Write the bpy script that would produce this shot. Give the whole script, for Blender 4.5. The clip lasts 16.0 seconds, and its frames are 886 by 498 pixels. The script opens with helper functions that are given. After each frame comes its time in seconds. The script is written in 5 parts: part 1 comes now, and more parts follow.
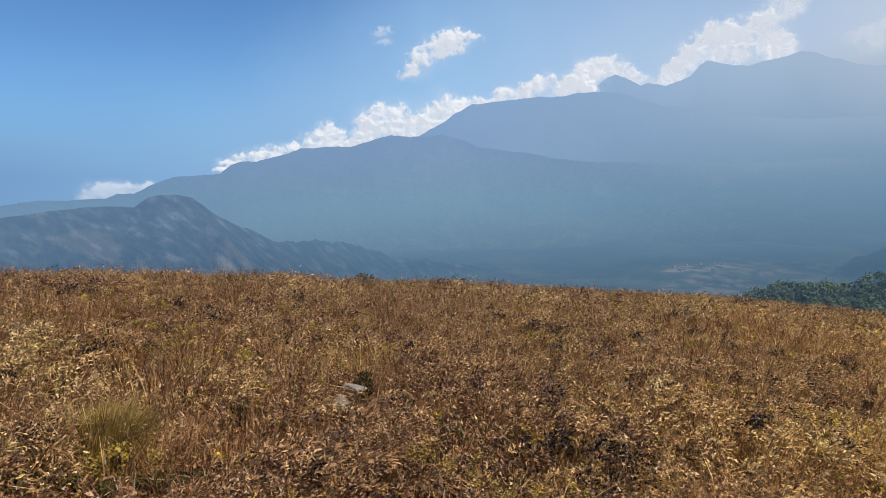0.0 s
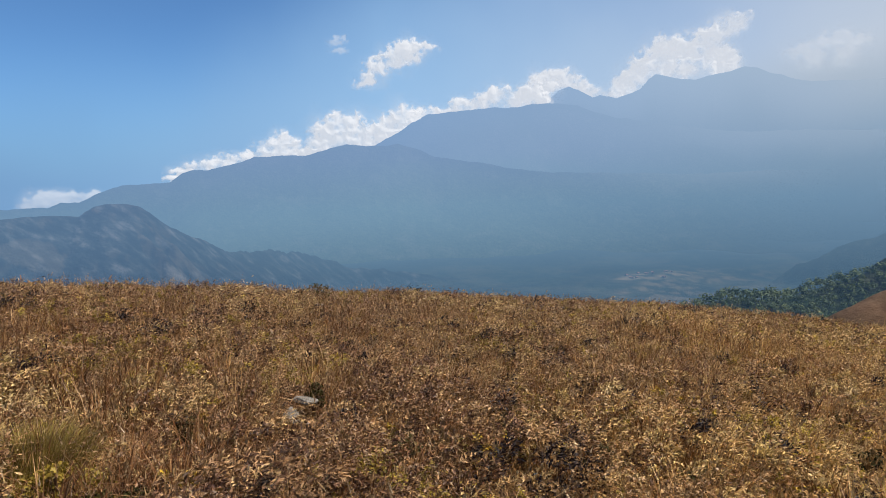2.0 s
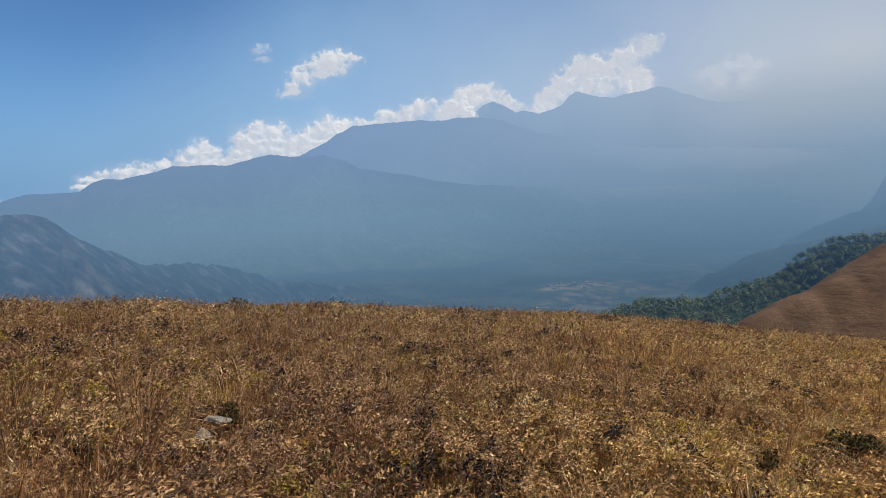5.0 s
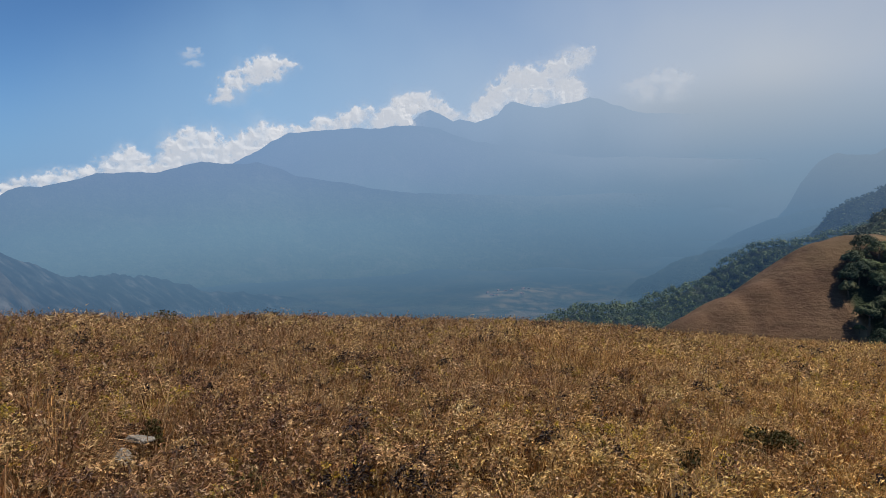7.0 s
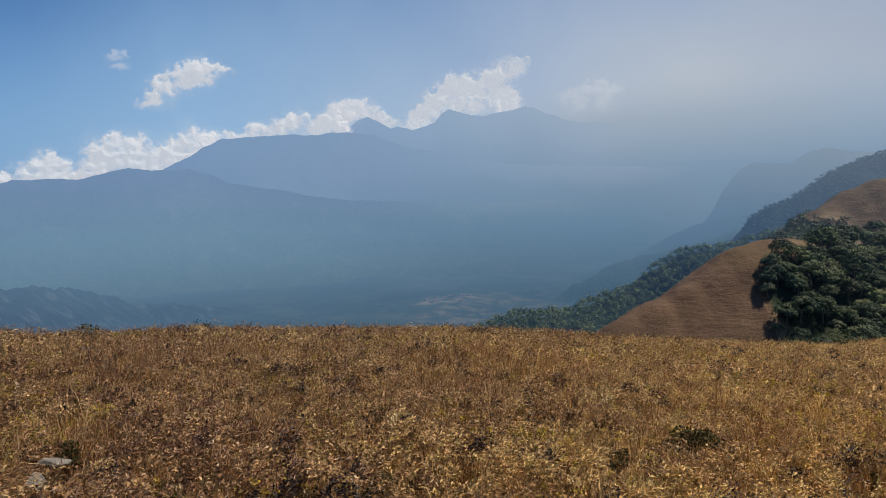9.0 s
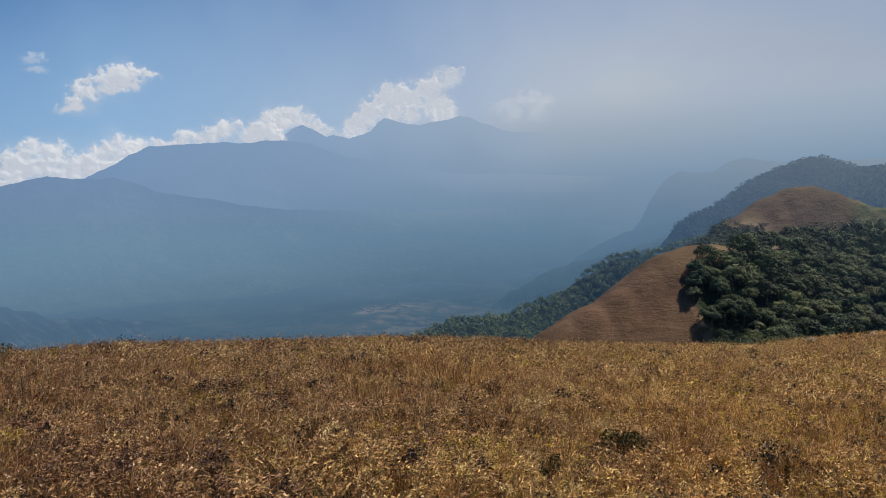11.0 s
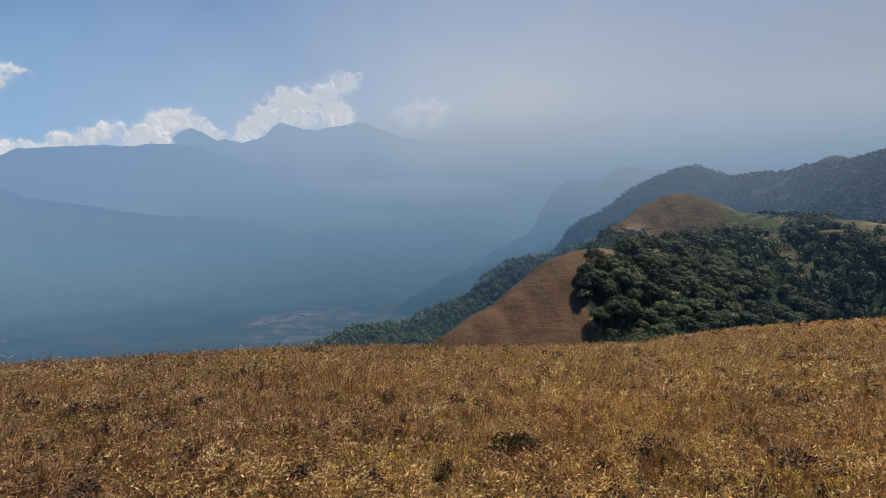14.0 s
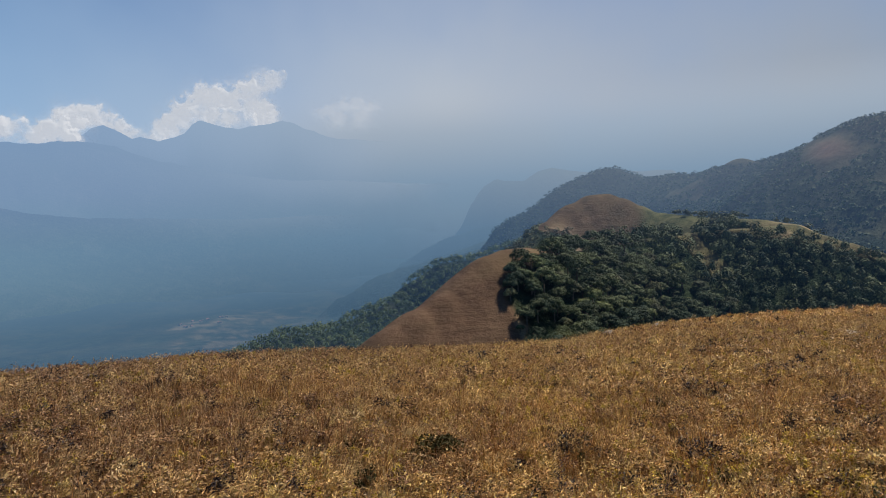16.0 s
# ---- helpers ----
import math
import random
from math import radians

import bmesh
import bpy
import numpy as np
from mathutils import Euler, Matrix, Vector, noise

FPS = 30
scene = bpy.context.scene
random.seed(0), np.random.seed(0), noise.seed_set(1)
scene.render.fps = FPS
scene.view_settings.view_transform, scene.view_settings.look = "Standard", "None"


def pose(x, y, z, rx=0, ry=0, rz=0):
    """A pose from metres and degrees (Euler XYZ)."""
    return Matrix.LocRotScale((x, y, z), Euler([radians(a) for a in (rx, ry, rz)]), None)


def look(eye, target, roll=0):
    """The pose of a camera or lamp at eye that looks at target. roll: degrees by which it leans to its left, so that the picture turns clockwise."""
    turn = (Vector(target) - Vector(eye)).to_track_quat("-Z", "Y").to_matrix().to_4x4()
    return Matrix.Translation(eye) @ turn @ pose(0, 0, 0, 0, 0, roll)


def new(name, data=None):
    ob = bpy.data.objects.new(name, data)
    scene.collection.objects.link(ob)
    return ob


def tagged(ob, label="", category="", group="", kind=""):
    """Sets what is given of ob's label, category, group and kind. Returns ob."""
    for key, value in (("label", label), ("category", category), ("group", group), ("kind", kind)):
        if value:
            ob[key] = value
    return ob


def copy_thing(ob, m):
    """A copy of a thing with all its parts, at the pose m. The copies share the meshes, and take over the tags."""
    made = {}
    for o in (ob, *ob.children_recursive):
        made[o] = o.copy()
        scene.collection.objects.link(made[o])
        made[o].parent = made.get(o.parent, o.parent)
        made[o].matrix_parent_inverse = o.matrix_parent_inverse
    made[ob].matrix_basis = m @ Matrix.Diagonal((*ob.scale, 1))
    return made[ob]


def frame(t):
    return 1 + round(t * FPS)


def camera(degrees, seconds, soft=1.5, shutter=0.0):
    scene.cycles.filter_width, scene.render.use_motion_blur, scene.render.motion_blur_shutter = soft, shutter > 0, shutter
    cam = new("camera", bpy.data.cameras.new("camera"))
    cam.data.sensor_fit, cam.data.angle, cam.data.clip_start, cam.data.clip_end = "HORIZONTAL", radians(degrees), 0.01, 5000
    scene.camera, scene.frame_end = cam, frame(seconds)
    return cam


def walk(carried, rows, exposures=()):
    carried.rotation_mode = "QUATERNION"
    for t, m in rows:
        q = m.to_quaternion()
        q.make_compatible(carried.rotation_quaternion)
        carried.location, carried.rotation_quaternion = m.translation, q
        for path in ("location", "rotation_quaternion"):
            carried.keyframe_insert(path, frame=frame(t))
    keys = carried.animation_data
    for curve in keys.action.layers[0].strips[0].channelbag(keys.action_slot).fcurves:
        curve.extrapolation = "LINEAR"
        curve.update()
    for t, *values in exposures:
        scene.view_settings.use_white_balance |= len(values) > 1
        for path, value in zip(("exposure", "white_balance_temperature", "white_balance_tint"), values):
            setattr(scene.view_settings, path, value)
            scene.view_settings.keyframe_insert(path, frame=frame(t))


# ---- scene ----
# ------------------------------------------------------------ camera
cam = camera(69.1, 16.0, soft=0.95)
STOPS = 0.4
DIM = 2.0 ** -STOPS
EYE = 1.75
ROWS = [
    (0.0, 0.0, 0.0, 0.0, 84.0, 2.0, -0.0),
    (0.5, 0.008, -0.0, 0.0, 84.19, 1.98, -0.85),
    (1.0, 0.018, -0.0, 0.001, 84.43, 1.82, -2.01),
    (1.5, 0.025, -0.001, 0.002, 84.57, 1.88, -2.89),
    (2.0, 0.034, -0.001, 0.002, 84.7, 1.86, -3.87),
    (2.5, 0.043, -0.002, 0.003, 84.87, 1.79, -4.91),
    (3.0, 0.053, -0.003, 0.005, 84.97, 1.7, -6.06),
    (3.5, 0.063, -0.004, 0.006, 85.08, 1.6, -7.13),
    (6.0, 0.114, -0.013, 0.014, 85.9, 1.43, -13.05),
    (6.5, 0.127, -0.016, 0.016, 86.02, 1.41, -14.55),
    (7.0, 0.138, -0.019, 0.019, 86.14, 1.54, -15.9),
    (7.5, 0.149, -0.022, 0.021, 86.22, 1.65, -17.25),
    (8.0, 0.161, -0.026, 0.024, 86.35, 1.7, -18.68),
    (8.5, 0.173, -0.03, 0.026, 86.49, 1.74, -20.11),
    (9.0, 0.183, -0.034, 0.029, 86.62, 1.74, -21.39),
    (11.5, 0.239, -0.06, 0.046, 87.27, 2.07, -28.43),
    (12.0, 0.25, -0.066, 0.05, 87.3, 2.05, -29.92),
    (12.5, 0.262, -0.073, 0.054, 87.37, 2.08, -31.43),
    (13.0, 0.273, -0.08, 0.058, 87.41, 2.12, -32.92),
    (13.5, 0.284, -0.087, 0.062, 87.42, 2.18, -34.46),
    (14.0, 0.294, -0.095, 0.066, 87.42, 2.31, -35.92),
    (14.5, 0.306, -0.103, 0.071, 87.44, 2.4, -37.53),
    (15.0, 0.317, -0.112, 0.075, 87.38, 2.46, -39.18),
    (15.5, 0.328, -0.121, 0.08, 87.33, 2.48, -40.78),
    (16.0, 0.338, -0.13, 0.085, 87.2, 2.53, -42.36),
]
walk(cam, [(t, pose(x, y, EYE + z, rx, ry, rz)) for t, x, y, z, rx, ry, rz in ROWS], ((0.0, STOPS + 0.16), (3.5, STOPS + 0.06), (7.0, STOPS - 0.12), (16.0, STOPS - 0.14)))

# ------------------------------------------------------------ light
SUN_BEARING, SUN_HEIGHT = 102.0, 58.0      # degrees clockwise from straight ahead; degrees above the horizon
sun = new("sun", bpy.data.lights.new("sun", "SUN"))
sun.data.energy, sun.data.angle, sun.data.color = 4.8, radians(0.6), (1.0, 0.91, 0.77)
sb, sh = radians(SUN_BEARING), radians(SUN_HEIGHT)
sun_way = Vector((math.sin(sb) * math.cos(sh), math.cos(sb) * math.cos(sh), math.sin(sh)))
sun.matrix_world = look((0, 0, 60), Vector((0, 0, 60)) - sun_way)


def node(tree, kind, values=()):
    """A node with its inputs linked or set by name or number."""
    n = tree.nodes.new(kind)
    for key, value in dict(values).items():
        if isinstance(value, bpy.types.NodeSocket):
            tree.links.new(value, n.inputs[key])
        else:
            n.inputs[key].default_value = value
    return n


def calc(tree, op, a, b=0.0, c=0.0, clamp=False):
    n = node(tree, "ShaderNodeMath", {0: a, 1: b, 2: c})
    n.operation, n.use_clamp = op, clamp
    return n.outputs[0]


def ramp(tree, value, stops):
    """A colour ramp: stops of (place, colour)."""
    n = node(tree, "ShaderNodeValToRGB", {0: value})
    e = n.color_ramp.elements
    while len(e) < len(stops):
        e.new(0.5)
    for el, (p, c) in zip(e, stops):
        el.position, el.color = p, (*c, 1.0) if len(c) == 3 else c
    return n.outputs[0]


def mixed(tree, fac, a, b, blend="MIX"):
    n = node(tree, "ShaderNodeMix")
    n.data_type, n.blend_type = "RGBA", blend
    for key, value in ((0, fac), (6, a), (7, b)):
        if isinstance(value, bpy.types.NodeSocket):
            tree.links.new(value, n.inputs[key])
        else:
            n.inputs[key].default_value = value if key == 0 else (*value, 1.0)
    return n.outputs[2]


def span(tree, value, lo, hi, a=0.0, b=1.0, kind="SMOOTHSTEP"):
    n = node(tree, "ShaderNodeMapRange", {0: value, 1: lo, 2: hi, 3: a, 4: b})
    n.interpolation_type = kind
    return n.outputs[0]


world = bpy.data.worlds.new("sky")
scene.world = world
world.use_nodes = True
wt = world.node_tree
wt.nodes.clear()
sky = node(wt, "ShaderNodeTexSky")
sky.sky_type, sky.sun_disc, sky.sun_elevation, sky.sun_rotation = "NISHITA", False, sh, sb
sky.altitude, sky.air_density, sky.dust_density, sky.ozone_density = 1500.0, 1.0, 0.4, 2.5
way = node(wt, "ShaderNodeTexCoord").outputs["Generated"]
wx, wy, wz = node(wt, "ShaderNodeSeparateXYZ", {0: way}).outputs
# dry-season haze and smoke: low along the horizon, standing higher and greyer towards the sun's side
bearing = calc(wt, "MULTIPLY_ADD", calc(wt, "ARCTAN2", wx, wy), 1 / (2 * math.pi), 0.5)
up = calc(wt, "ARCSINE", wz)
HAZE = [(0.38, (0.125, 0.255, 0.48)), (0.43, (0.178, 0.340, 0.58)), (0.5, (0.31, 0.50, 0.735)), (0.585, (0.47, 0.55, 0.665)), (0.62, (0.54, 0.58, 0.63)), (0.66, (0.465, 0.497, 0.545)), (0.72, (0.36, 0.39, 0.43))]
# low down on the sunward side the smoke is dense and blue-grey
smoke = ramp(wt, span(wt, up, -0.06, 0.20, kind="LINEAR"), [(0.0, (0.115, 0.205, 0.325)), (0.35, (0.195, 0.292, 0.415)), (0.45, (0.232, 0.328, 0.448)), (0.7, (0.375, 0.445, 0.53)), (1.0, (0.50, 0.54, 0.60))])
murk = calc(wt, "MULTIPLY", span(wt, bearing, 0.555, 0.605), span(wt, up, 0.12, 0.20, 1.0, 0.0))
haze_colour = mixed(wt, murk, ramp(wt, bearing, HAZE), smoke)
top = node(wt, "ShaderNodeSeparateColor", {0: ramp(wt, bearing, [(0.40, (0.20,) * 3), (0.45, (0.27,) * 3), (0.5, (0.46,) * 3), (0.585, (0.64,) * 3), (0.66, (0.62,) * 3), (0.75, (0.75,) * 3)])}).outputs[0]
wn = node(wt, "ShaderNodeTexNoise", {"Vector": way, "Scale": 2.6, "Detail": 4.0}).outputs[0]
reach = calc(wt, "ADD", calc(wt, "DIVIDE", up, top), calc(wt, "MULTIPLY_ADD", wn, 0.5, -0.25))
veil = span(wt, reach, 0.1, 1.0, 0.95, 0.0)
blue_sky = mixed(wt, 1.0, sky.outputs[0], (0.064, 0.093, 0.116), "MULTIPLY")
sky_colour = mixed(wt, veil, blue_sky, haze_colour)
bg = node(wt, "ShaderNodeBackground", {"Color": sky_colour, "Strength": DIM})
wt.links.new(bg.outputs[0], node(wt, "ShaderNodeOutputWorld").inputs[0])

# ------------------------------------------------------------ materials


def material(name):
    m = bpy.data.materials.new(name)
    m.use_nodes = True
    m.node_tree.nodes.clear()
    return m, m.node_tree


def finish(tree, shader):
    out = node(tree, "ShaderNodeOutputMaterial")
    tree.links.new(shader, out.inputs[0])


def principled(tree, colour, rough=0.8, normal=None, **more):
    values = {"Base Color": colour if isinstance(colour, bpy.types.NodeSocket) else (*colour, 1.0), "Roughness": rough}
    if normal is not None:
        values["Normal"] = normal
    values.update(more)
    return node(tree, "ShaderNodeBsdfPrincipled", values).outputs[0]


def noise_at(tree, scale, detail=4.0, rough=0.55, vector=None, stretch=None):
    v = vector or node(tree, "ShaderNodeNewGeometry").outputs["Position"]
    if stretch:
        v = node(tree, "ShaderNodeMapping", {0: v, 3: stretch}).outputs[0]
    return node(tree, "ShaderNodeTexNoise", {"Vector": v, "Scale": scale, "Detail": detail, "Roughness": rough}).outputs[0]


def bumped(tree, height, strength, distance):
    return node(tree, "ShaderNodeBump", {"Height": height, "Strength": strength, "Distance": distance}).outputs[0]


def haze_glow(tree, shader, pale=0.0, most=1.0, melt=(0.40, 0.85, 0.5), pooled=None):
    """Haze between the hilltop and far land, painted as a share of emission on the surface that grows with the way from
    the hilltop.
    """
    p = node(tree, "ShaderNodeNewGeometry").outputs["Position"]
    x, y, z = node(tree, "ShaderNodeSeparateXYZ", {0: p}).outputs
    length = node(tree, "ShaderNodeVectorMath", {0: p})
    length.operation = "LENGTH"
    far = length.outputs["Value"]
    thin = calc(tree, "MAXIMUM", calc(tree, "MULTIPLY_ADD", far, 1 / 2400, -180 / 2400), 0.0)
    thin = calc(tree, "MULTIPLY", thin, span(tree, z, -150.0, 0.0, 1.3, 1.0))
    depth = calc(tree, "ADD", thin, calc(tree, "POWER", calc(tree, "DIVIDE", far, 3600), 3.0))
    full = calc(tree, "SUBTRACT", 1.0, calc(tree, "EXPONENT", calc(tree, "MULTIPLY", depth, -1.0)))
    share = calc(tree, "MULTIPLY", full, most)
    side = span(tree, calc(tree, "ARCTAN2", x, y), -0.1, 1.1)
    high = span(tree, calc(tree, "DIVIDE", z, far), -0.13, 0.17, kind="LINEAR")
    blue = ramp(tree, high, HAZE_BLUE)
    grey = ramp(tree, high, HAZE_GREY)
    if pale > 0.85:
        colour = mixed(tree, 0.0, CLOUD_GLOW, CLOUD_GLOW)
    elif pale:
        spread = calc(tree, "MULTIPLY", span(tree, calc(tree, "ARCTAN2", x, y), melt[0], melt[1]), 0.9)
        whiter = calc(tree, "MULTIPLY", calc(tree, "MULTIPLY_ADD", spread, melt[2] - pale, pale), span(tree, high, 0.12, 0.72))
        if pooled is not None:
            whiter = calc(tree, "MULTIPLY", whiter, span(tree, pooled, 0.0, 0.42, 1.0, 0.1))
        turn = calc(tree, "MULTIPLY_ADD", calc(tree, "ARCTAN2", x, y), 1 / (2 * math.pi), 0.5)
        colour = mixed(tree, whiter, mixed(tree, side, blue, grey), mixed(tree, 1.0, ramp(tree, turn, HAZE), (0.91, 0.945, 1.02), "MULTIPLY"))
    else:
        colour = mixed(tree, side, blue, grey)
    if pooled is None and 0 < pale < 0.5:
        # far valley floor glows slightly paler, matching the ranges' painted foot haze
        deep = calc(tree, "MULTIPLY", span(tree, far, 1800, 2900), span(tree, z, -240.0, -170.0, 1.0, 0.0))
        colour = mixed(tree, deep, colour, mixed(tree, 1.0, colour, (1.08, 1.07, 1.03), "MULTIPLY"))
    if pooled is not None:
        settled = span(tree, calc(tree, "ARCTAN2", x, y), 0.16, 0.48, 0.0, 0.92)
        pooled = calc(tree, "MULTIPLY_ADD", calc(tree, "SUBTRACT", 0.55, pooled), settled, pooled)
        # painted haze: a range's foot glows paler than its crest, as if thickest in the valley
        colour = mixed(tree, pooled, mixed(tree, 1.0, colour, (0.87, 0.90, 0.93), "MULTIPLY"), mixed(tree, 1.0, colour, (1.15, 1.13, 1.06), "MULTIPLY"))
    # the painted haze is tinted bluer over a short way than over a long one
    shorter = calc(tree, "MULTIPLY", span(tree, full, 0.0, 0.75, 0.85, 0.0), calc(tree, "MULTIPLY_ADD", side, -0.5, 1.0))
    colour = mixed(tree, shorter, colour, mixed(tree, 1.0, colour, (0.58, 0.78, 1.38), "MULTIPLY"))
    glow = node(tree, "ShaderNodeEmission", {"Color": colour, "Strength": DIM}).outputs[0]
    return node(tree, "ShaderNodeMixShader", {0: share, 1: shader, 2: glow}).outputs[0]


# glow colours of the painted haze from low over the valley to high over the ranges, away from the sun and towards it
HAZE_BLUE = [(0.0, (0.092, 0.178, 0.290)), (0.35, (0.162, 0.288, 0.442)), (0.62, (0.212, 0.332, 0.53)), (1.0, (0.275, 0.41, 0.61))]
HAZE_GREY = [(0.0, (0.062, 0.124, 0.205)), (0.35, (0.130, 0.228, 0.350)), (0.62, (0.240, 0.333, 0.442)), (1.0, (0.335, 0.412, 0.505))]
# white emission put on the clouds, brightening them where they turn from the sun
CLOUD_GLOW = (0.77, 0.785, 0.82)


def ground_material():
    m, t = material("hill_ground")
    grove_at, worn_at, sward_at, soil_at, lush_at = (node(t, "ShaderNodeAttribute") for _ in range(5))
    grove_at.attribute_name, worn_at.attribute_name, sward_at.attribute_name, soil_at.attribute_name, lush_at.attribute_name = "grove", "worn", "sward", "soil", "lush"
    grove, worn, sward, soil, lush = (a.outputs["Fac"] for a in (grove_at, worn_at, sward_at, soil_at, lush_at))
    fine = noise_at(t, 6.0, 6.0)
    mid = noise_at(t, 0.09, 6.0, 0.6)
    wide = noise_at(t, 0.012, 5.0)
    dry = ramp(t, mid, [(0.3, (0.062, 0.037, 0.024)), (0.5, (0.105, 0.061, 0.038)), (0.7, (0.150, 0.094, 0.057))])
    shelf = noise_at(t, 1.0, 6.0, 0.7, stretch=(0.09, 0.09, 0.7))
    dry = mixed(t, span(t, shelf, 0.46, 0.72, 0.0, 0.5), dry, (0.055, 0.036, 0.018))
    dry = mixed(t, span(t, wide, 0.5, 0.7), dry, (0.10, 0.074, 0.036))
    dry = mixed(t, calc(t, "MULTIPLY", fine, 0.5), dry, (0.085, 0.056, 0.036))
    meadow = ramp(t, noise_at(t, 1.1, 7.0, 0.7), [(0.3, (0.15, 0.072, 0.022)), (0.5, (0.30, 0.16, 0.05)), (0.7, (0.42, 0.25, 0.09))])
    dry = mixed(t, lush, dry, ramp(t, noise_at(t, 0.16, 6.0, 0.65), [(0.3, (0.038, 0.048, 0.022)), (0.5, (0.090, 0.096, 0.042)), (0.7, (0.155, 0.145, 0.066))]))
    dry = mixed(t, sward, dry, meadow)
    dry = mixed(t, soil, dry, mixed(t, fine, (0.022, 0.013, 0.008), (0.06, 0.034, 0.017)))
    crag_at = node(t, "ShaderNodeAttribute")
    crag_at.attribute_name = "crag"
    slant = node(t, "ShaderNodeMapping", {0: node(t, "ShaderNodeNewGeometry").outputs["Position"], 2: (0.0, radians(36), 0.0), 3: (3.4, 1.6, 1.0)})
    slant.vector_type = "TEXTURE"
    ledges = noise_at(t, 0.055, 7.0, 0.62, slant.outputs[0])
    rock = ramp(t, ledges, [(0.36, (0.006, 0.010, 0.012)), (0.47, (0.012, 0.019, 0.021)), (0.56, (0.034, 0.042, 0.042)), (0.64, (0.085, 0.092, 0.092)), (0.72, (0.14, 0.14, 0.138))])
    bare = mixed(t, fine, (0.30, 0.21, 0.12), (0.42, 0.33, 0.20))
    wood = ramp(t, noise_at(t, 0.035, 8.0, 0.7), [(0.3, (0.005, 0.011, 0.006)), (0.48, (0.020, 0.036, 0.016)), (0.66, (0.058, 0.068, 0.038))])
    wood = mixed(t, span(t, noise_at(t, 0.0045, 4.0), 0.40, 0.62, 0.65, 0.0), wood, (0.008, 0.015, 0.008))
    wood = mixed(t, span(t, noise_at(t, 0.02, 7.0, 0.65), 0.54, 0.68, 0.0, 0.35), wood, (0.07, 0.078, 0.042))
    colour = mixed(t, worn, mixed(t, crag_at.outputs["Fac"], mixed(t, grove, dry, wood), rock), bare)
    rough = calc(t, "ADD", calc(t, "MULTIPLY", noise_at(t, 0.05, 8.0, 0.7), calc(t, "MULTIPLY_ADD", grove, 10.0, 3.0)), calc(t, "MULTIPLY_ADD", fine, 0.05, calc(t, "MULTIPLY", shelf, 0.8)))
    # the ground's haze is emission mixed over its own colour
    finish(t, haze_glow(t, principled(t, colour, 0.95, bumped(t, rough, 0.6, 1.0), **{"Specular IOR Level": 0.1}), 0.001, 1.0, (0.75, 1.15, 0.25)))
    return m


def mountain_material(name, pale, melt, most, lost=None):
    m, t = material(name)
    forest = ramp(t, noise_at(t, 0.03, 8.0, 0.7), [(0.3, (0.014, 0.026, 0.012)), (0.5, (0.035, 0.058, 0.024)), (0.68, (0.085, 0.100, 0.045))])
    forest = mixed(t, span(t, noise_at(t, 0.008, 5.0), 0.52, 0.66), forest, (0.085, 0.095, 0.06))
    cliff = ramp(t, noise_at(t, 0.01, 7.0, 0.6, stretch=(1, 1, 0.25)), [(0.4, (0.10, 0.085, 0.07)), (0.65, (0.22, 0.19, 0.15))])
    steep = node(t, "ShaderNodeSeparateXYZ", {0: node(t, "ShaderNodeNewGeometry").outputs["Normal"]}).outputs[2]
    colour = mixed(t, span(t, steep, 0.45, 0.7, 1.0, 0.0), forest, cliff)
    b = bumped(t, noise_at(t, 0.015, 8.0, 0.7), 1.0, 40.0)
    low = node(t, "ShaderNodeAttribute")
    low.attribute_name = "low"
    # the range's haze is emission mixed over its slope colour
    s = haze_glow(t, principled(t, colour, 0.95, b), pale, most, melt, low.outputs["Fac"])
    if lost:
        # the range's far end is faded to clear, painting its loss in the smoke
        x, y, _ = node(t, "ShaderNodeSeparateXYZ", {0: node(t, "ShaderNodeNewGeometry").outputs["Position"]}).outputs
        gone = span(t, calc(t, "ARCTAN2", x, y), *lost)
        s = node(t, "ShaderNodeMixShader", {0: gone, 1: s, 2: node(t, "ShaderNodeBsdfTransparent").outputs[0]}).outputs[0]
    finish(t, s)
    return m


def leaf_material(name, dark, light, through_light=0.10, hazed=True, clump=0.3, grain_share=0.35):
    m, t = material(name)
    isl = node(t, "ShaderNodeNewGeometry").outputs["Random Per Island"]
    one = node(t, "ShaderNodeObjectInfo").outputs["Random"]
    patch = noise_at(t, 0.09, 4.0)
    # whole clumps of leaves differ more than leaf from leaf
    grain = span(t, noise_at(t, clump, 3.0), 0.3, 0.7)
    colour = mixed(t, calc(t, "MULTIPLY_ADD", calc(t, "SUBTRACT", isl, grain), grain_share, grain), dark, light)
    colour = mixed(t, span(t, patch, 0.35, 0.65), colour, [c * k for c, k in zip(light, (1.25, 1.05, 0.8))])
    colour = mixed(t, calc(t, "MULTIPLY", one, 0.55), colour, [c * k for c, k in zip(dark, (1.2, 0.95, 1.1))])
    body = principled(t, colour, 0.65, **{"Specular IOR Level": 0.12})
    back = node(t, "ShaderNodeBsdfTranslucent", {"Color": colour}).outputs[0]
    s = node(t, "ShaderNodeMixShader", {0: through_light, 1: body, 2: back}).outputs[0]
    # leaves of far woods carry painted haze, an emission share growing with distance
    finish(t, haze_glow(t, s) if hazed else s)
    return m


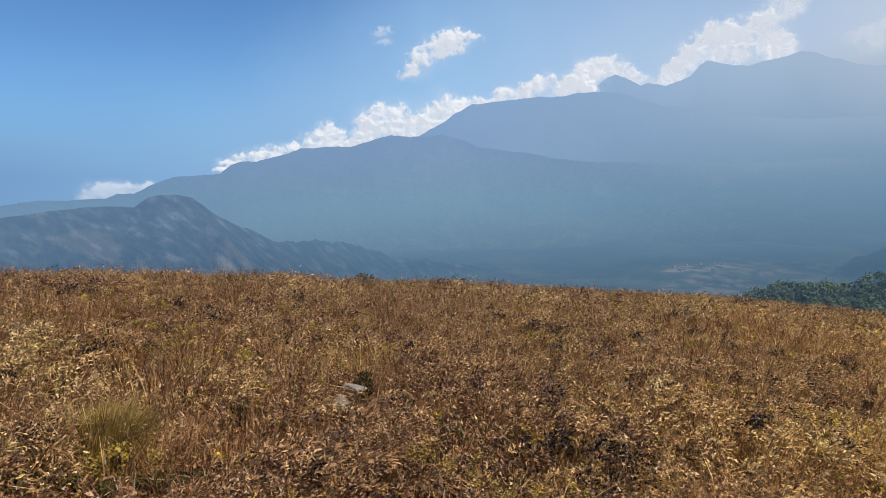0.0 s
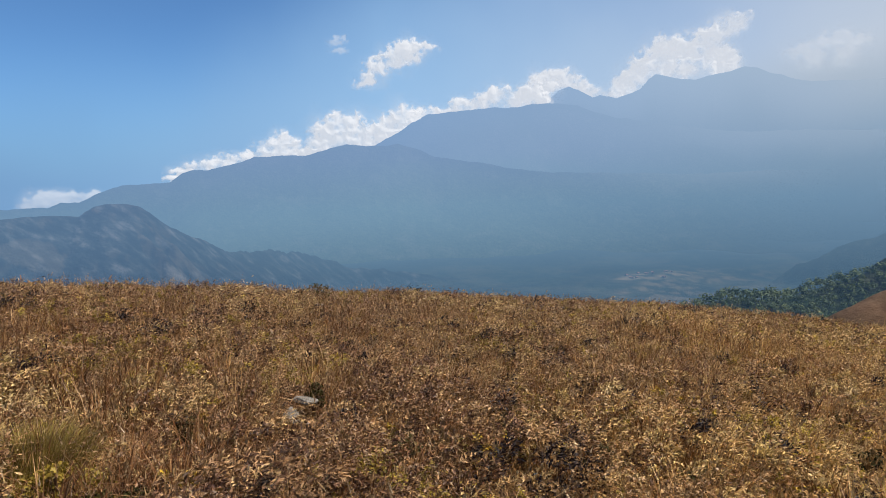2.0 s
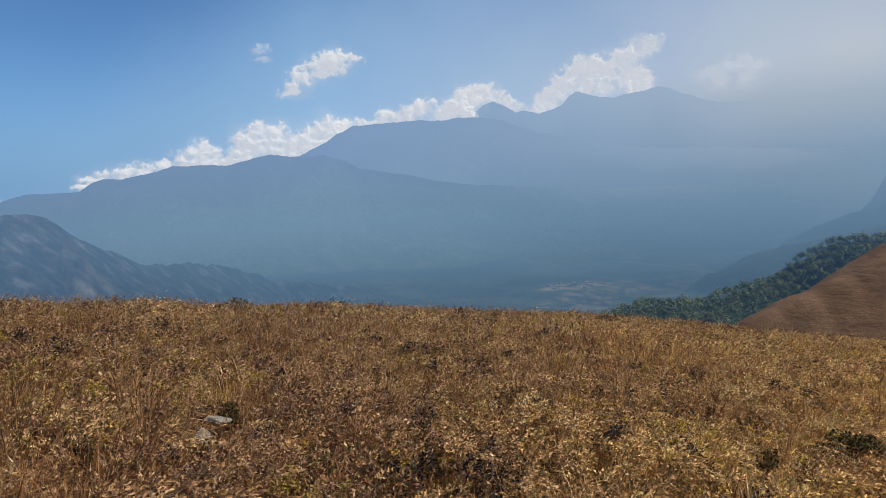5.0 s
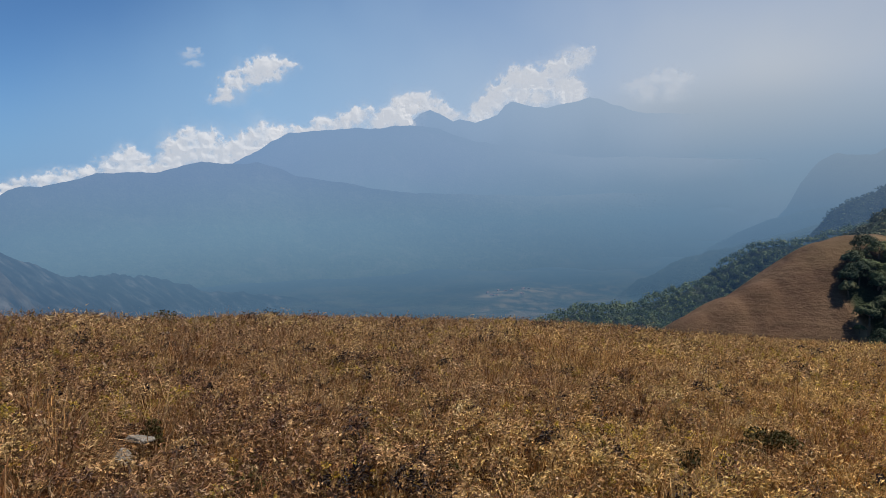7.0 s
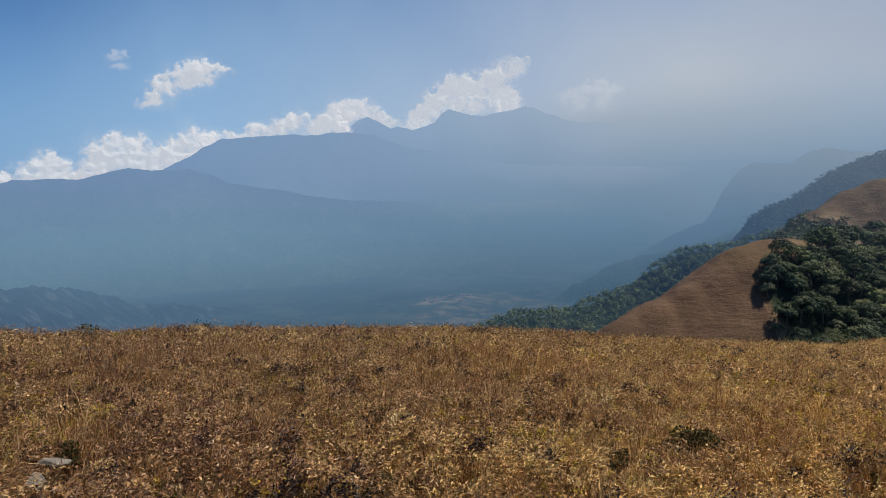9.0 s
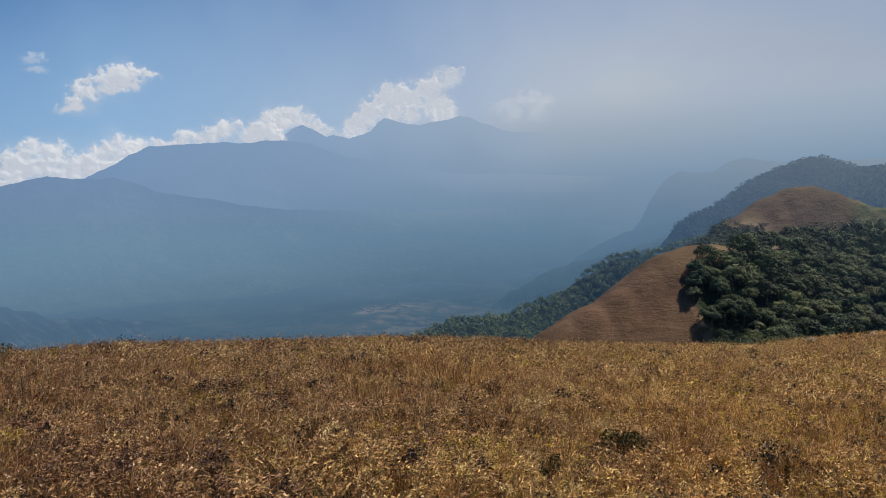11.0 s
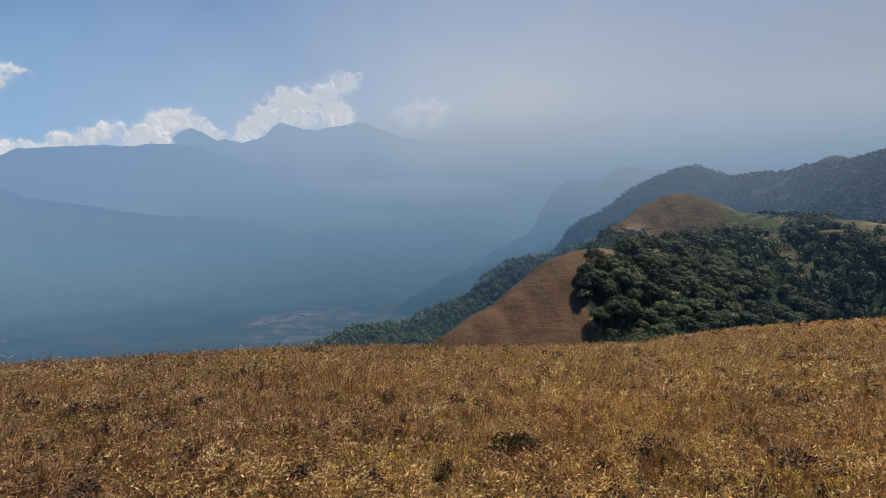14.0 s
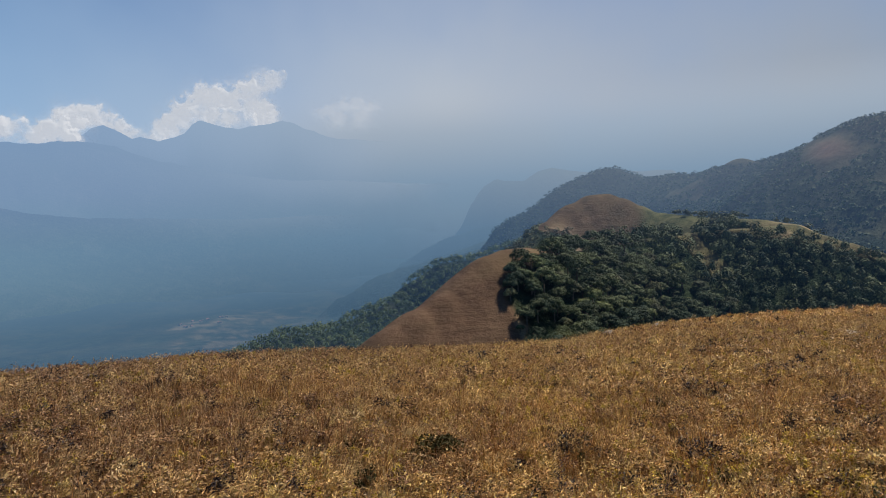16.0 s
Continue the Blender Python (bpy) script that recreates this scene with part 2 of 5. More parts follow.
def dry_material(name, stops, patch_scale=0.35, tint=(0.20, 0.085, 0.04), through_light=0.2, rough=0.42):
    """Dead or drying plant matter: each blade its own shade, with broad patches."""
    m, t = material(name)
    isl = node(t, "ShaderNodeNewGeometry").outputs["Random Per Island"]
    colour = ramp(t, isl, stops)
    patch = noise_at(t, patch_scale, 4.0)
    colour = mixed(t, span(t, patch, 0.42, 0.68, 0.0, 0.55), colour, tint)
    # hue turns rusty to golden with bearing; sunward brightness is painted into the colour
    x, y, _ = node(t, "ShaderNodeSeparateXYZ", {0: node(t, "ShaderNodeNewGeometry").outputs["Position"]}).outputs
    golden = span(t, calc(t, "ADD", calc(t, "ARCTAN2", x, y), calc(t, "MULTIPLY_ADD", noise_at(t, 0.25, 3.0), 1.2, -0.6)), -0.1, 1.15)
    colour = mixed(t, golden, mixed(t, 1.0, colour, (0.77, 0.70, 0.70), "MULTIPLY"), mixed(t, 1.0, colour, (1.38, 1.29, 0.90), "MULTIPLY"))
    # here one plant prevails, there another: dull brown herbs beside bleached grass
    kinds = noise_at(t, 3.2, 4.0, 0.65)
    colour = mixed(t, 1.0, colour, ramp(t, kinds, [(0.32, (0.50, 0.40, 0.40)), (0.5, (0.95, 0.93, 0.92)), (0.66, (1.45, 1.48, 1.42))]), "MULTIPLY")
    # finer dark blotches paint the shade between clumps into the colour
    tufts = noise_at(t, 8.5, 3.0, 0.6)
    colour = mixed(t, 1.0, colour, ramp(t, tufts, [(0.34, (0.45, 0.40, 0.38)), (0.5, (1.0, 1.0, 1.0)), (0.66, (1.4, 1.42, 1.45))]), "MULTIPLY")
    streak = noise_at(t, 45.0, 3.0)
    colour = mixed(t, calc(t, "MULTIPLY", streak, 0.5), colour, [0.45 * c for c in tint])
    body = principled(t, colour, rough, **{"Specular IOR Level": 0.3})
    back = node(t, "ShaderNodeBsdfTranslucent", {"Color": colour}).outputs[0]
    finish(t, node(t, "ShaderNodeMixShader", {0: through_light, 1: body, 2: back}).outputs[0])
    return m


def stone_material():
    m, t = material("lichen_stone")
    v = node(t, "ShaderNodeTexCoord").outputs["Object"]
    a, b = noise_at(t, 9.0, 8.0, 0.65, v), noise_at(t, 40.0, 5.0, 0.6, v)
    colour = ramp(t, a, [(0.3, (0.10, 0.09, 0.075)), (0.5, (0.165, 0.15, 0.13)), (0.7, (0.27, 0.245, 0.215))])
    colour = mixed(t, span(t, b, 0.58, 0.7), colour, (0.10, 0.095, 0.085))
    finish(t, principled(t, colour, 0.9, bumped(t, calc(t, "ADD", a, calc(t, "MULTIPLY", b, 0.4)), 0.8, 0.03), **{"Specular IOR Level": 0.15}))
    return m


def plain_material(name, colour, rough=0.8, hazed=False, scale=4.0):
    m, t = material(name)
    v = node(t, "ShaderNodeTexCoord").outputs["Object"]
    n = noise_at(t, scale, 5.0, 0.6, v)
    c = mixed(t, n, [0.75 * k for k in colour], [min(1.0, 1.2 * k) for k in colour])
    s = principled(t, c, rough, bumped(t, n, 0.3, 0.02))
    # painted haze as emission for bark and the valley houses
    finish(t, haze_glow(t, s) if hazed else s)
    return m


def cloud_material():
    """White water droplets; where the cloud thins out the sky shows through."""
    m, t = material("cloud_droplets")
    body = node(t, "ShaderNodeBsdfDiffuse", {"Color": (0.97, 0.965, 0.96, 1)}).outputs[0]
    back = node(t, "ShaderNodeBsdfTranslucent", {"Color": (0.97, 0.965, 0.96, 1)}).outputs[0]
    s = node(t, "ShaderNodeMixShader", {0: 0.45, 1: body, 2: back}).outputs[0]
    # a white glow covers most of the cloud and lightens its shaded sides
    s = haze_glow(t, s, 0.9, 0.72)
    cover = node(t, "ShaderNodeAttribute")
    cover.attribute_name = "cover"
    s = node(t, "ShaderNodeMixShader", {0: cover.outputs["Fac"], 1: node(t, "ShaderNodeBsdfTransparent").outputs[0], 2: s}).outputs[0]
    finish(t, s)
    return m


GROUND = ground_material()
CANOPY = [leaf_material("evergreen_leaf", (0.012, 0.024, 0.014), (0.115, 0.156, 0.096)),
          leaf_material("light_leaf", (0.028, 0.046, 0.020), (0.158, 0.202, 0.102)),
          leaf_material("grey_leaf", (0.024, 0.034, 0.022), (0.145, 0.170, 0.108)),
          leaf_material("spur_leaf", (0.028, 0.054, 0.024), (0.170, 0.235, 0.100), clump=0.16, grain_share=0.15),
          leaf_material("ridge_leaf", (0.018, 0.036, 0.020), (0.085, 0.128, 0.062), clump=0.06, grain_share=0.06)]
BARK = plain_material("bark", (0.11, 0.085, 0.06), 0.9, True)
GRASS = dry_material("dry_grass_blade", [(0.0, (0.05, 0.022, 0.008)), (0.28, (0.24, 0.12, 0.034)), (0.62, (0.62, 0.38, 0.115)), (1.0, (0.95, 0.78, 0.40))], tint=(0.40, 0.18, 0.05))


def herb_material():
    """Crumpled leaves of low herbs: each plant rusty, dull brown, straw or olive, each leaf a little different."""
    m, t = material("crumpled_herb_leaf")
    plant = node(t, "ShaderNodeAttribute")
    plant.attribute_name = "kind_of_plant"
    isl = node(t, "ShaderNodeNewGeometry").outputs["Random Per Island"]
    # the near-black stop paints shaded gaps as well as truly dark leaves
    colour = ramp(t, plant.outputs["Fac"], [(0.09, (0.020, 0.012, 0.010)), (0.12, (0.10, 0.053, 0.034)), (0.28, (0.200, 0.108, 0.055)), (0.46, (0.335, 0.205, 0.095)), (0.62, (0.43, 0.30, 0.135)), (0.8, (0.42, 0.315, 0.125)), (1.0, (0.48, 0.375, 0.21))])
    colour = mixed(t, 1.0, colour, ramp(t, isl, [(0.0, (0.30, 0.27, 0.25)), (0.35, (0.80, 0.78, 0.75)), (0.75, (1.25, 1.22, 1.18)), (1.0, (1.42, 1.42, 1.45))]), "MULTIPLY")
    # rustier on one side of the hilltop, more golden on the other, with brightness towards the sun painted in
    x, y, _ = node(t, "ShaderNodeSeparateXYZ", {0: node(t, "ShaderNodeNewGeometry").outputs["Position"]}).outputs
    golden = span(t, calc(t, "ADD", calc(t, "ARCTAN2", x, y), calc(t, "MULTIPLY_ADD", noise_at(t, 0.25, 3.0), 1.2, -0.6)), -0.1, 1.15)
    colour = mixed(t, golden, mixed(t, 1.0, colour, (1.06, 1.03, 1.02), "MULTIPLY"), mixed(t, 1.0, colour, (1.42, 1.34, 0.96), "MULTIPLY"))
    body = principled(t, colour, 0.5, **{"Specular IOR Level": 0.35})
    back = node(t, "ShaderNodeBsdfTranslucent", {"Color": colour}).outputs[0]
    finish(t, node(t, "ShaderNodeMixShader", {0: 0.15, 1: body, 2: back}).outputs[0])
    return m


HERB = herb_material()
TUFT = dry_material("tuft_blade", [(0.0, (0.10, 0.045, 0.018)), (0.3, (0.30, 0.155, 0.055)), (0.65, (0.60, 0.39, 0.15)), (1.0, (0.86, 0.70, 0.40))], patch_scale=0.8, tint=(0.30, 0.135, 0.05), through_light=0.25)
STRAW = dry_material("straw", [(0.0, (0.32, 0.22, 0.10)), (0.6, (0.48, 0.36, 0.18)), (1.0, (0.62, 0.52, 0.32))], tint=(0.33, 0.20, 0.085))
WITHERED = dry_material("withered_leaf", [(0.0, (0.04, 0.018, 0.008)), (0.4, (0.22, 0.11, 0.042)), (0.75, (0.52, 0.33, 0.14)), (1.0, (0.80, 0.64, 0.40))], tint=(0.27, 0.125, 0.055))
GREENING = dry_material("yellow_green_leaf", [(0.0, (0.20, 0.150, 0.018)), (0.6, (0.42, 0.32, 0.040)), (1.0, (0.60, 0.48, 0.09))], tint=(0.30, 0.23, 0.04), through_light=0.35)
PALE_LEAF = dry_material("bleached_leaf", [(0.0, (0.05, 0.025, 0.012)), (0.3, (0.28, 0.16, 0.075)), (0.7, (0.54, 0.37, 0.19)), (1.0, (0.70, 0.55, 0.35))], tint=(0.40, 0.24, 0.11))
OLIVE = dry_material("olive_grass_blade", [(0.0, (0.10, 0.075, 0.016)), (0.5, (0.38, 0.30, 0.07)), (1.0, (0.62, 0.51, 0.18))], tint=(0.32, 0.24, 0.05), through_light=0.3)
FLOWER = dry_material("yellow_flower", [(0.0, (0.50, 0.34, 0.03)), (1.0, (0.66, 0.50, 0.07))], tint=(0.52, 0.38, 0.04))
DARK_LEAF = leaf_material("dark_shrub_leaf", (0.020, 0.021, 0.007), (0.080, 0.070, 0.020), hazed=False)
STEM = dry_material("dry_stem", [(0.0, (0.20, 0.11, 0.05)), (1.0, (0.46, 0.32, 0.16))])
STONE = stone_material()


# ------------------------------------------------------------ the lie of the land


def value_noise(x, y, seed=0):
    ix, iy = np.floor(x).astype(np.int64), np.floor(y).astype(np.int64)
    fx, fy = x - ix, y - iy
    fx, fy = fx * fx * (3 - 2 * fx), fy * fy * (3 - 2 * fy)

    def corner(i, j):
        h = (i * 374761393 + j * 668265263 + seed * 974634777) & 0xFFFFFFFF
        h = ((h ^ (h >> 13)) * 1274126177) & 0xFFFFFFFF
        return ((h ^ (h >> 16)) & 0xFFFF) / 32767.5 - 1.0
    a, b = corner(ix, iy), corner(ix + 1, iy)
    c, d = corner(ix, iy + 1), corner(ix + 1, iy + 1)
    return (a + (b - a) * fx) * (1 - fy) + (c + (d - c) * fx) * fy


def fbm(x, y, size, octaves=5, seed=0, gain=0.5):
    out, amp = 0.0, 1.0
    for k in range(octaves):
        out = out + amp * value_noise(x / size + 17.3 * k, y / size - 9.1 * k, seed + k)
        size, amp = size / 2.03, amp * gain
    return out


def at(bearing, far, rise=None):
    """A place by its bearing (degrees clockwise from straight ahead), its distance, and its rise in degrees over the eye's level."""
    b = radians(bearing)
    z = 0.0 if rise is None else EYE + far * math.tan(radians(rise))
    return far * math.sin(b), far * math.cos(b), z


def ridge(x, y, crest, slope, soft, seed, rough=0.25, near=None):
    """Height of a ridge: its crest line, falling off on both sides with gullies."""
    best = np.full(x.shape, -1e9)
    for (ax, ay, az), (bx, by, bz) in zip(crest, crest[1:]):
        ex, ey = bx - ax, by - ay
        s = np.clip(((x - ax) * ex + (y - ay) * ey) / (ex * ex + ey * ey), 0, 1)
        d = np.hypot(x - ax - s * ex, y - ay - s * ey)
        best = np.maximum(best, az + s * (bz - az) - (np.sqrt(d * d + soft * soft) - soft) * slope)
    top = max(c[2] for c in crest)
    drop = np.clip((top - best) / 140.0, 0, 1)
    return best - rough * np.clip(fbm(x, y, 90.0, 5, seed) + 0.25, 0, 2) * 26.0 * drop


KNOLL = [at(*c) for c in ((34.6, 186, -12.6), (36.1, 187, -11.0), (38.1, 190, -9.3), (40.1, 195, -8.0), (42.6, 201, -6.7), (44.1, 206, -5.75), (45.3, 210, -4.6), (46.6, 215, -3.5), (48.0, 221, -3.05), (49.6, 228, -2.95),
                          (53, 252, -3.6), (58, 290, -2.9), (62.5, 312, -2.2), (66, 322, -2.0), (70.7, 330, -1.7), (74.4, 332, -3.2), (77, 332, -4.1), (86, 330, -7))]
HUMP = [at(*c) for c in ((47.8, 335, -4.2), (49.0, 345, -3.0), (50.7, 362, -1.8), (52.0, 380, -0.6), (53.9, 395, 0.75), (55.4, 402, 1.38), (56.6, 405, 1.45), (57.7, 405, 1.05),
                         (59.1, 402, 0.35), (60.4, 400, -0.25), (64.1, 385, -0.8), (68.7, 352, -1.25), (70.7, 345, -1.65))]
SPUR = [at(*c) for c in ((17, 390, -12.6), (22, 425, -11.0), (25, 445, -10.5), (28.2, 470, -9.4), (32.7, 515, -8.7), (34.6, 535, -8.1), (36.8, 565, -7.2), (38.9, 590, -6.2),
                         (40.1, 605, -5.0), (42.3, 625, -3.9), (45.5, 650, -3.7), (48, 660, -2.9), (50, 680, -2.4), (54, 700, -1))]
LONG_RIDGE = [at(*c) for c in ((42, 1150, -6), (44.5, 1200, -3.6), (46.5, 1240, -2.0), (47.2, 1265, -1.0), (48.6, 1280, 0.1), (50.6, 1300, 1.3), (52.1, 1320, 2.1), (54.5, 1345, 3.0), (56.1, 1365, 3.55), (57.5, 1380, 3.65),
                               (58.9, 1380, 3.15), (60.2, 1365, 2.55), (62.5, 1325, 1.5), (66, 1300, 0.2), (72, 1280, -1))]
RIGHT_HILL = [at(*c) for c in ((57, 1400, 0.6), (60.2, 1340, 2.6), (62.2, 1300, 2.75), (64.4, 1240, 3.05), (65.2, 1215, 3.4), (68, 1130, 3.8), (69.3, 1090, 3.65), (70.5, 1055, 3.75), (71.5, 1020, 4.05), (72.6, 985, 4.6), (73.7, 950, 5.25), (75.3, 910, 5.85), (76.9, 880, 6.4), (82, 850, 8.3), (90, 850, 10))]
FAR_HILL = [at(b, 3500, up) for b, up in ((44.6, -0.4), (45.7, 1.3), (46.2, 2.7), (47.2, 3.2), (48.6, 2.95), (49.7, 2.98), (50.9, 3.7), (52.1, 3.95), (53.6, 3.6), (55.1, 3.4), (62, 3.2))]
SHOULDER = [at(b, 3100, up) for b, up in ((38.5, -3.9), (40.6, -2.7), (42.7, -1.75), (44.9, -1.15), (46.1, -0.9), (48.0, -0.7), (50, -0.8))]
LOW_SPUR = [at(b, 2400, up) for b, up in ((30.4, -8.6), (32.2, -6.9), (34.9, -5.5), (37.3, -4.5), (39.6, -3.9), (44, -2.9), (48, -1.5))]
KNOB_FAR = 1.12
KNOB_RIB = [at(b, KNOB_FAR * far, up) for b, far, up in ((-24.6, 1490, -0.85), (-23.6, 1470, -1.6), (-22.3, 1450, -2.5), (-21.0, 1420, -3.4), (-19.6, 1380, -4.6))]
KNOB_STEP = [at(b, KNOB_FAR * far, up) for b, far, up in ((-22.6, 1488, -1.0), (-21.6, 1470, -1.6), (-20.4, 1445, -2.7), (-19.0, 1410, -3.9))]
KNOB = [at(b, KNOB_FAR * far, up) for b, far, up in ((-60, 1500, -1.7), (-34.6, 1500, -1.5), (-31.6, 1500, -1.12), (-29.1, 1500, -0.98), (-27.5, 1500, -0.97), (-25.7, 1500, -1.2), (-25.3, 1500, -1.15), (-24.95, 1500, -0.72), (-24.5, 1500, -0.45), (-23.8, 1500, -0.3), (-22.4, 1500, -0.32), (-21.5, 1500, -0.55),
                         (-20.9, 1500, -0.95), (-20.5, 1500, -1.38), (-19.7, 1510, -1.9), (-18.0, 1530, -2.9), (-15.7, 1640, -4.08), (-13.7, 1720, -4.5), (-11.1, 1830, -4.55), (-8.9, 1950, -5.0), (-7.4, 2000, -5.45), (-5.0, 2020, -6.2), (0, 2060, -7.0), (6, 2100, -8))]

# the hilltop: how far off its brow lies, and how far below the eye's level it is seen, by bearing
BROW_BEARING = (-180, -90, -50, -35, -23.4, -7.6, 10.5, 22.2, 35, 44.2, 52.7, 56.6, 60.8, 68.6, 76.8, 100, 180)
BROW_FAR = (30, 18, 15, 15, 15, 16, 17, 19, 22, 26, 35, 41, 46, 54, 58, 60, 30)
BROW_DROP = (4, 4, 4, 5.35, 6.65, 8.35, 9.75, 10.2, 11.0, 11.2, 10.9, 10.15, 9.45, 8.5, 7.65, 4, 4)
SWARD = 0.30


def land(x, y):
    """Height of the ground, and how much of it is wooded and how much worn bare."""
    x, y = np.asarray(x, float), np.asarray(y, float)
    r = np.hypot(x, y)
    bearing = np.degrees(np.arctan2(x, y))
    far = np.interp(bearing, BROW_BEARING, BROW_FAR)
    drop = np.tan(np.radians(np.interp(bearing, BROW_BEARING, BROW_DROP)))
    over = EYE - SWARD
    bend = over / far ** 2
    fall = drop - 2 * over / far
    knee = np.maximum((0.6 - fall) / (2 * bend), far)
    inner = np.minimum(r, knee)
    hill = -(fall * inner + bend * inner ** 2) - 0.6 * (r - inner)
    hill = hill * np.clip(r / 2.5, 0, 1) + 0.05 * fbm(x, y, 2.2, 3, 3) * np.clip(r / 2, 0, 1) + 0.02 * fbm(x, y, 0.5, 2, 5)
    hill = hill + np.clip((r - far * 1.3) / 60, 0, 1) * -4 * np.abs(fbm(x, y, 60, 4, 8))

    floor = -335 + 28 * np.clip((r - 2500) / 2400, 0, 1) + 16 * fbm(x, y, 420, 5, 21)
    ribs = np.maximum(ridge(x, y, KNOB_RIB, 1.5, 2, 60, 0.5) + 9, ridge(x, y, KNOB_STEP, 1.5, 2, 62, 0.5) + 7)
    forms = [hill,
             ridge(x, y, KNOLL, 0.9, 8, 31, 0.15),
             ridge(x, y, HUMP, 1.3, 14, 37, 0.35),
             ridge(x, y, SPUR, 1.0, 16, 41, 0.5),
             ridge(x, y, LONG_RIDGE, 1.2, 16, 43, 0.9),
             ridge(x, y, RIGHT_HILL, 0.75, 14, 47, 0.6),
             ridge(x, y, FAR_HILL, 1.6, 18, 53, 1.0),
             np.maximum(ridge(x, y, LOW_SPUR, 1.1, 15, 57, 0.7), ridge(x, y, SHOULDER, 1.0, 15, 58, 0.7)),
             np.maximum(ridge(x, y, KNOB, 0.9, 6, 59, 0.6), ribs),
             floor]
    stack = np.stack(forms)
    z, which = stack.max(0), stack.argmax(0)
    patch = fbm(x, y, 70, 4, 71)
    wide = fbm(x, y, 260, 4, 73)
    up = np.degrees(np.arctan2(z - EYE, np.maximum(r, 1)))
    grove = np.zeros(x.shape)
    grove = np.where(which == 0, np.clip((r - far * 1.6) / 20, 0, 1), grove)
    # the knoll: grass on its open flank and crown, a wood in the hollow beside it
    edge = np.interp(up, (-10.6, -9.4, -7.9, -6.4, -5.4, -4.6, -3.6), (49.7, 49.2, 47.7, 47.5, 48.0, 49.8, 50.6)) + 0.35 * fbm(x, y, 18, 3, 77)
    line = np.interp(bearing, (44, 47, 49.5, 53, 58, 62.5, 66.7, 71.4, 76.8, 90), (-4.2, -4.4, -4.3, -4.0, -3.1, -2.5, -2.4, -3.3, -5.0, -11))
    grove = np.where(which == 1, np.clip((bearing - edge) * 2, 0, 1) * np.clip((line - up) * 2.5 + 1.0, 0, 1), grove)
    path = np.interp(up, (-6.2, -4.8, -3.15, -1.95, -1.2), (66.3, 65.0, 63.8, 62.5, 60.4))
    track = (np.abs(bearing - path) < 0.4) & (up > -5.5)
    clearing = (np.abs(bearing - path) < 0.85) & (up > -6)
    grove = np.where((which == 1) & clearing, 0.0, grove)
    grove = np.where(which == 2, np.clip(patch * 1.6 - 0.1, 0, 1) * (0.25 + 0.75 * np.clip((bearing - 63.5) / 1.5, 0, 1)) * np.clip((bearing - 56.2) / 1.2, 0, 1) + 0.9 * np.exp(-((bearing - 65.9) / 0.9) ** 2) - 0.8 * np.exp(-((bearing - 68.8) / 0.9) ** 2) + np.clip(patch + 0.3, 0, 1) * np.clip((51.5 - bearing) / 2, 0, 1), grove)
    grove = np.where(which == 2, grove + np.clip(fbm(x, y, 14, 4, 94) * 1.4 - 0.55, 0, 0.8) * (bearing > 57.6), grove)
    grove = np.where((which == 2) & (bearing < 53.5) & (up < -1.5 + 0.5 * patch), 1.0, grove)
    grove = np.where(which == 3, 1.0, grove)
    grove = np.where(which == 4, np.clip(1.15 - np.clip(wide - 0.45, 0, 1) * 1.2, 0, 1), grove)
    bald_hill = np.exp(-((bearing - 73.2) / 1.5) ** 2 - ((up - 3.9) / 0.9) ** 2)
    grove = np.where(which == 5, np.clip(1.1 - 1.7 * bald_hill - 0.5 * np.exp(-((bearing - 67) / 2.5) ** 2 - ((up - 3.5) / 0.4) ** 2) + 0.4 * patch, 0, 1), grove)
    grove = np.where((which == 6) | (which == 7), 1.0, grove)
    grove = np.where(which == 8, np.clip(1.2 + patch * 0.15 - np.clip((z + 30) / 30, 0, 1) * 0.3, 0, 1), grove)
    grove = np.where(which == 9, np.clip(0.95 + 0.45 * wide + 0.35 * fbm(x, y, 130, 3, 98) + 0.3 * fbm(x, y, 40, 3, 96), 0.15, 1), grove)
    worn = np.zeros(x.shape)
    worn = np.where(which == 2, np.clip(-patch * 1.5 - 0.35, 0, 0.5) * (1 - np.clip(grove, 0, 1)), worn)
    # the knob: pale ledges running down its flank, and a bare patch on the slope beside it
    ledge = np.clip((ribs - ridge(x, y, KNOB, 0.9, 6, 59, 0.6)) / 8, 0, 0.12) * np.clip(0.6 + fbm(x, y, 12, 3, 92), 0, 1)
    bald = np.clip(1.25 - np.hypot((bearing + 29.0 + 0.5 * (up + 4)) / 1.5, (up + 4.1) / 1.0) + 0.5 * fbm(x, y, 30, 3, 90), 0, 0.10)
    scars = np.clip(fbm(x, y, 26, 4, 92) * 0.4 - 0.25, 0, 0.05)
    worn = np.where(which == 8, np.maximum(np.maximum(ledge, bald), scars), worn)
    worn = np.where((which == 1) & track & (up > -6), 0.4, worn)
    worn = np.where(which == 4, np.clip(fbm(x, y, 60, 4, 91) * 2 - 1.5, 0, 0.7), worn)
    worn = np.where(which == 1, np.clip(fbm(x, y, 18, 3, 93) * 2 - 1.3, 0, 0.5) * (1 - grove), worn)
    lush = np.clip((bearing - 58.8) / 1.2, 0, 1) * (which < 3) + (which == 5) * (1 - bald_hill) + (which == 4)
    lush = np.where(which == 2, np.maximum(lush, 0.22), lush)
    lush = np.where(which == 9, 1.0, lush)
    lush = np.where(which > 0, np.clip(lush * (0.8 + 0.4 * patch), 0, 1), 0.0)
    # cleared fields and bare soil about the village on the valley floor
    vx, vy, _ = at(22.0, 2420)
    away = np.hypot((x - vx) / 1.9, (y - vy) / 0.55) + 45 * fbm(x, y, 120, 3, 95)
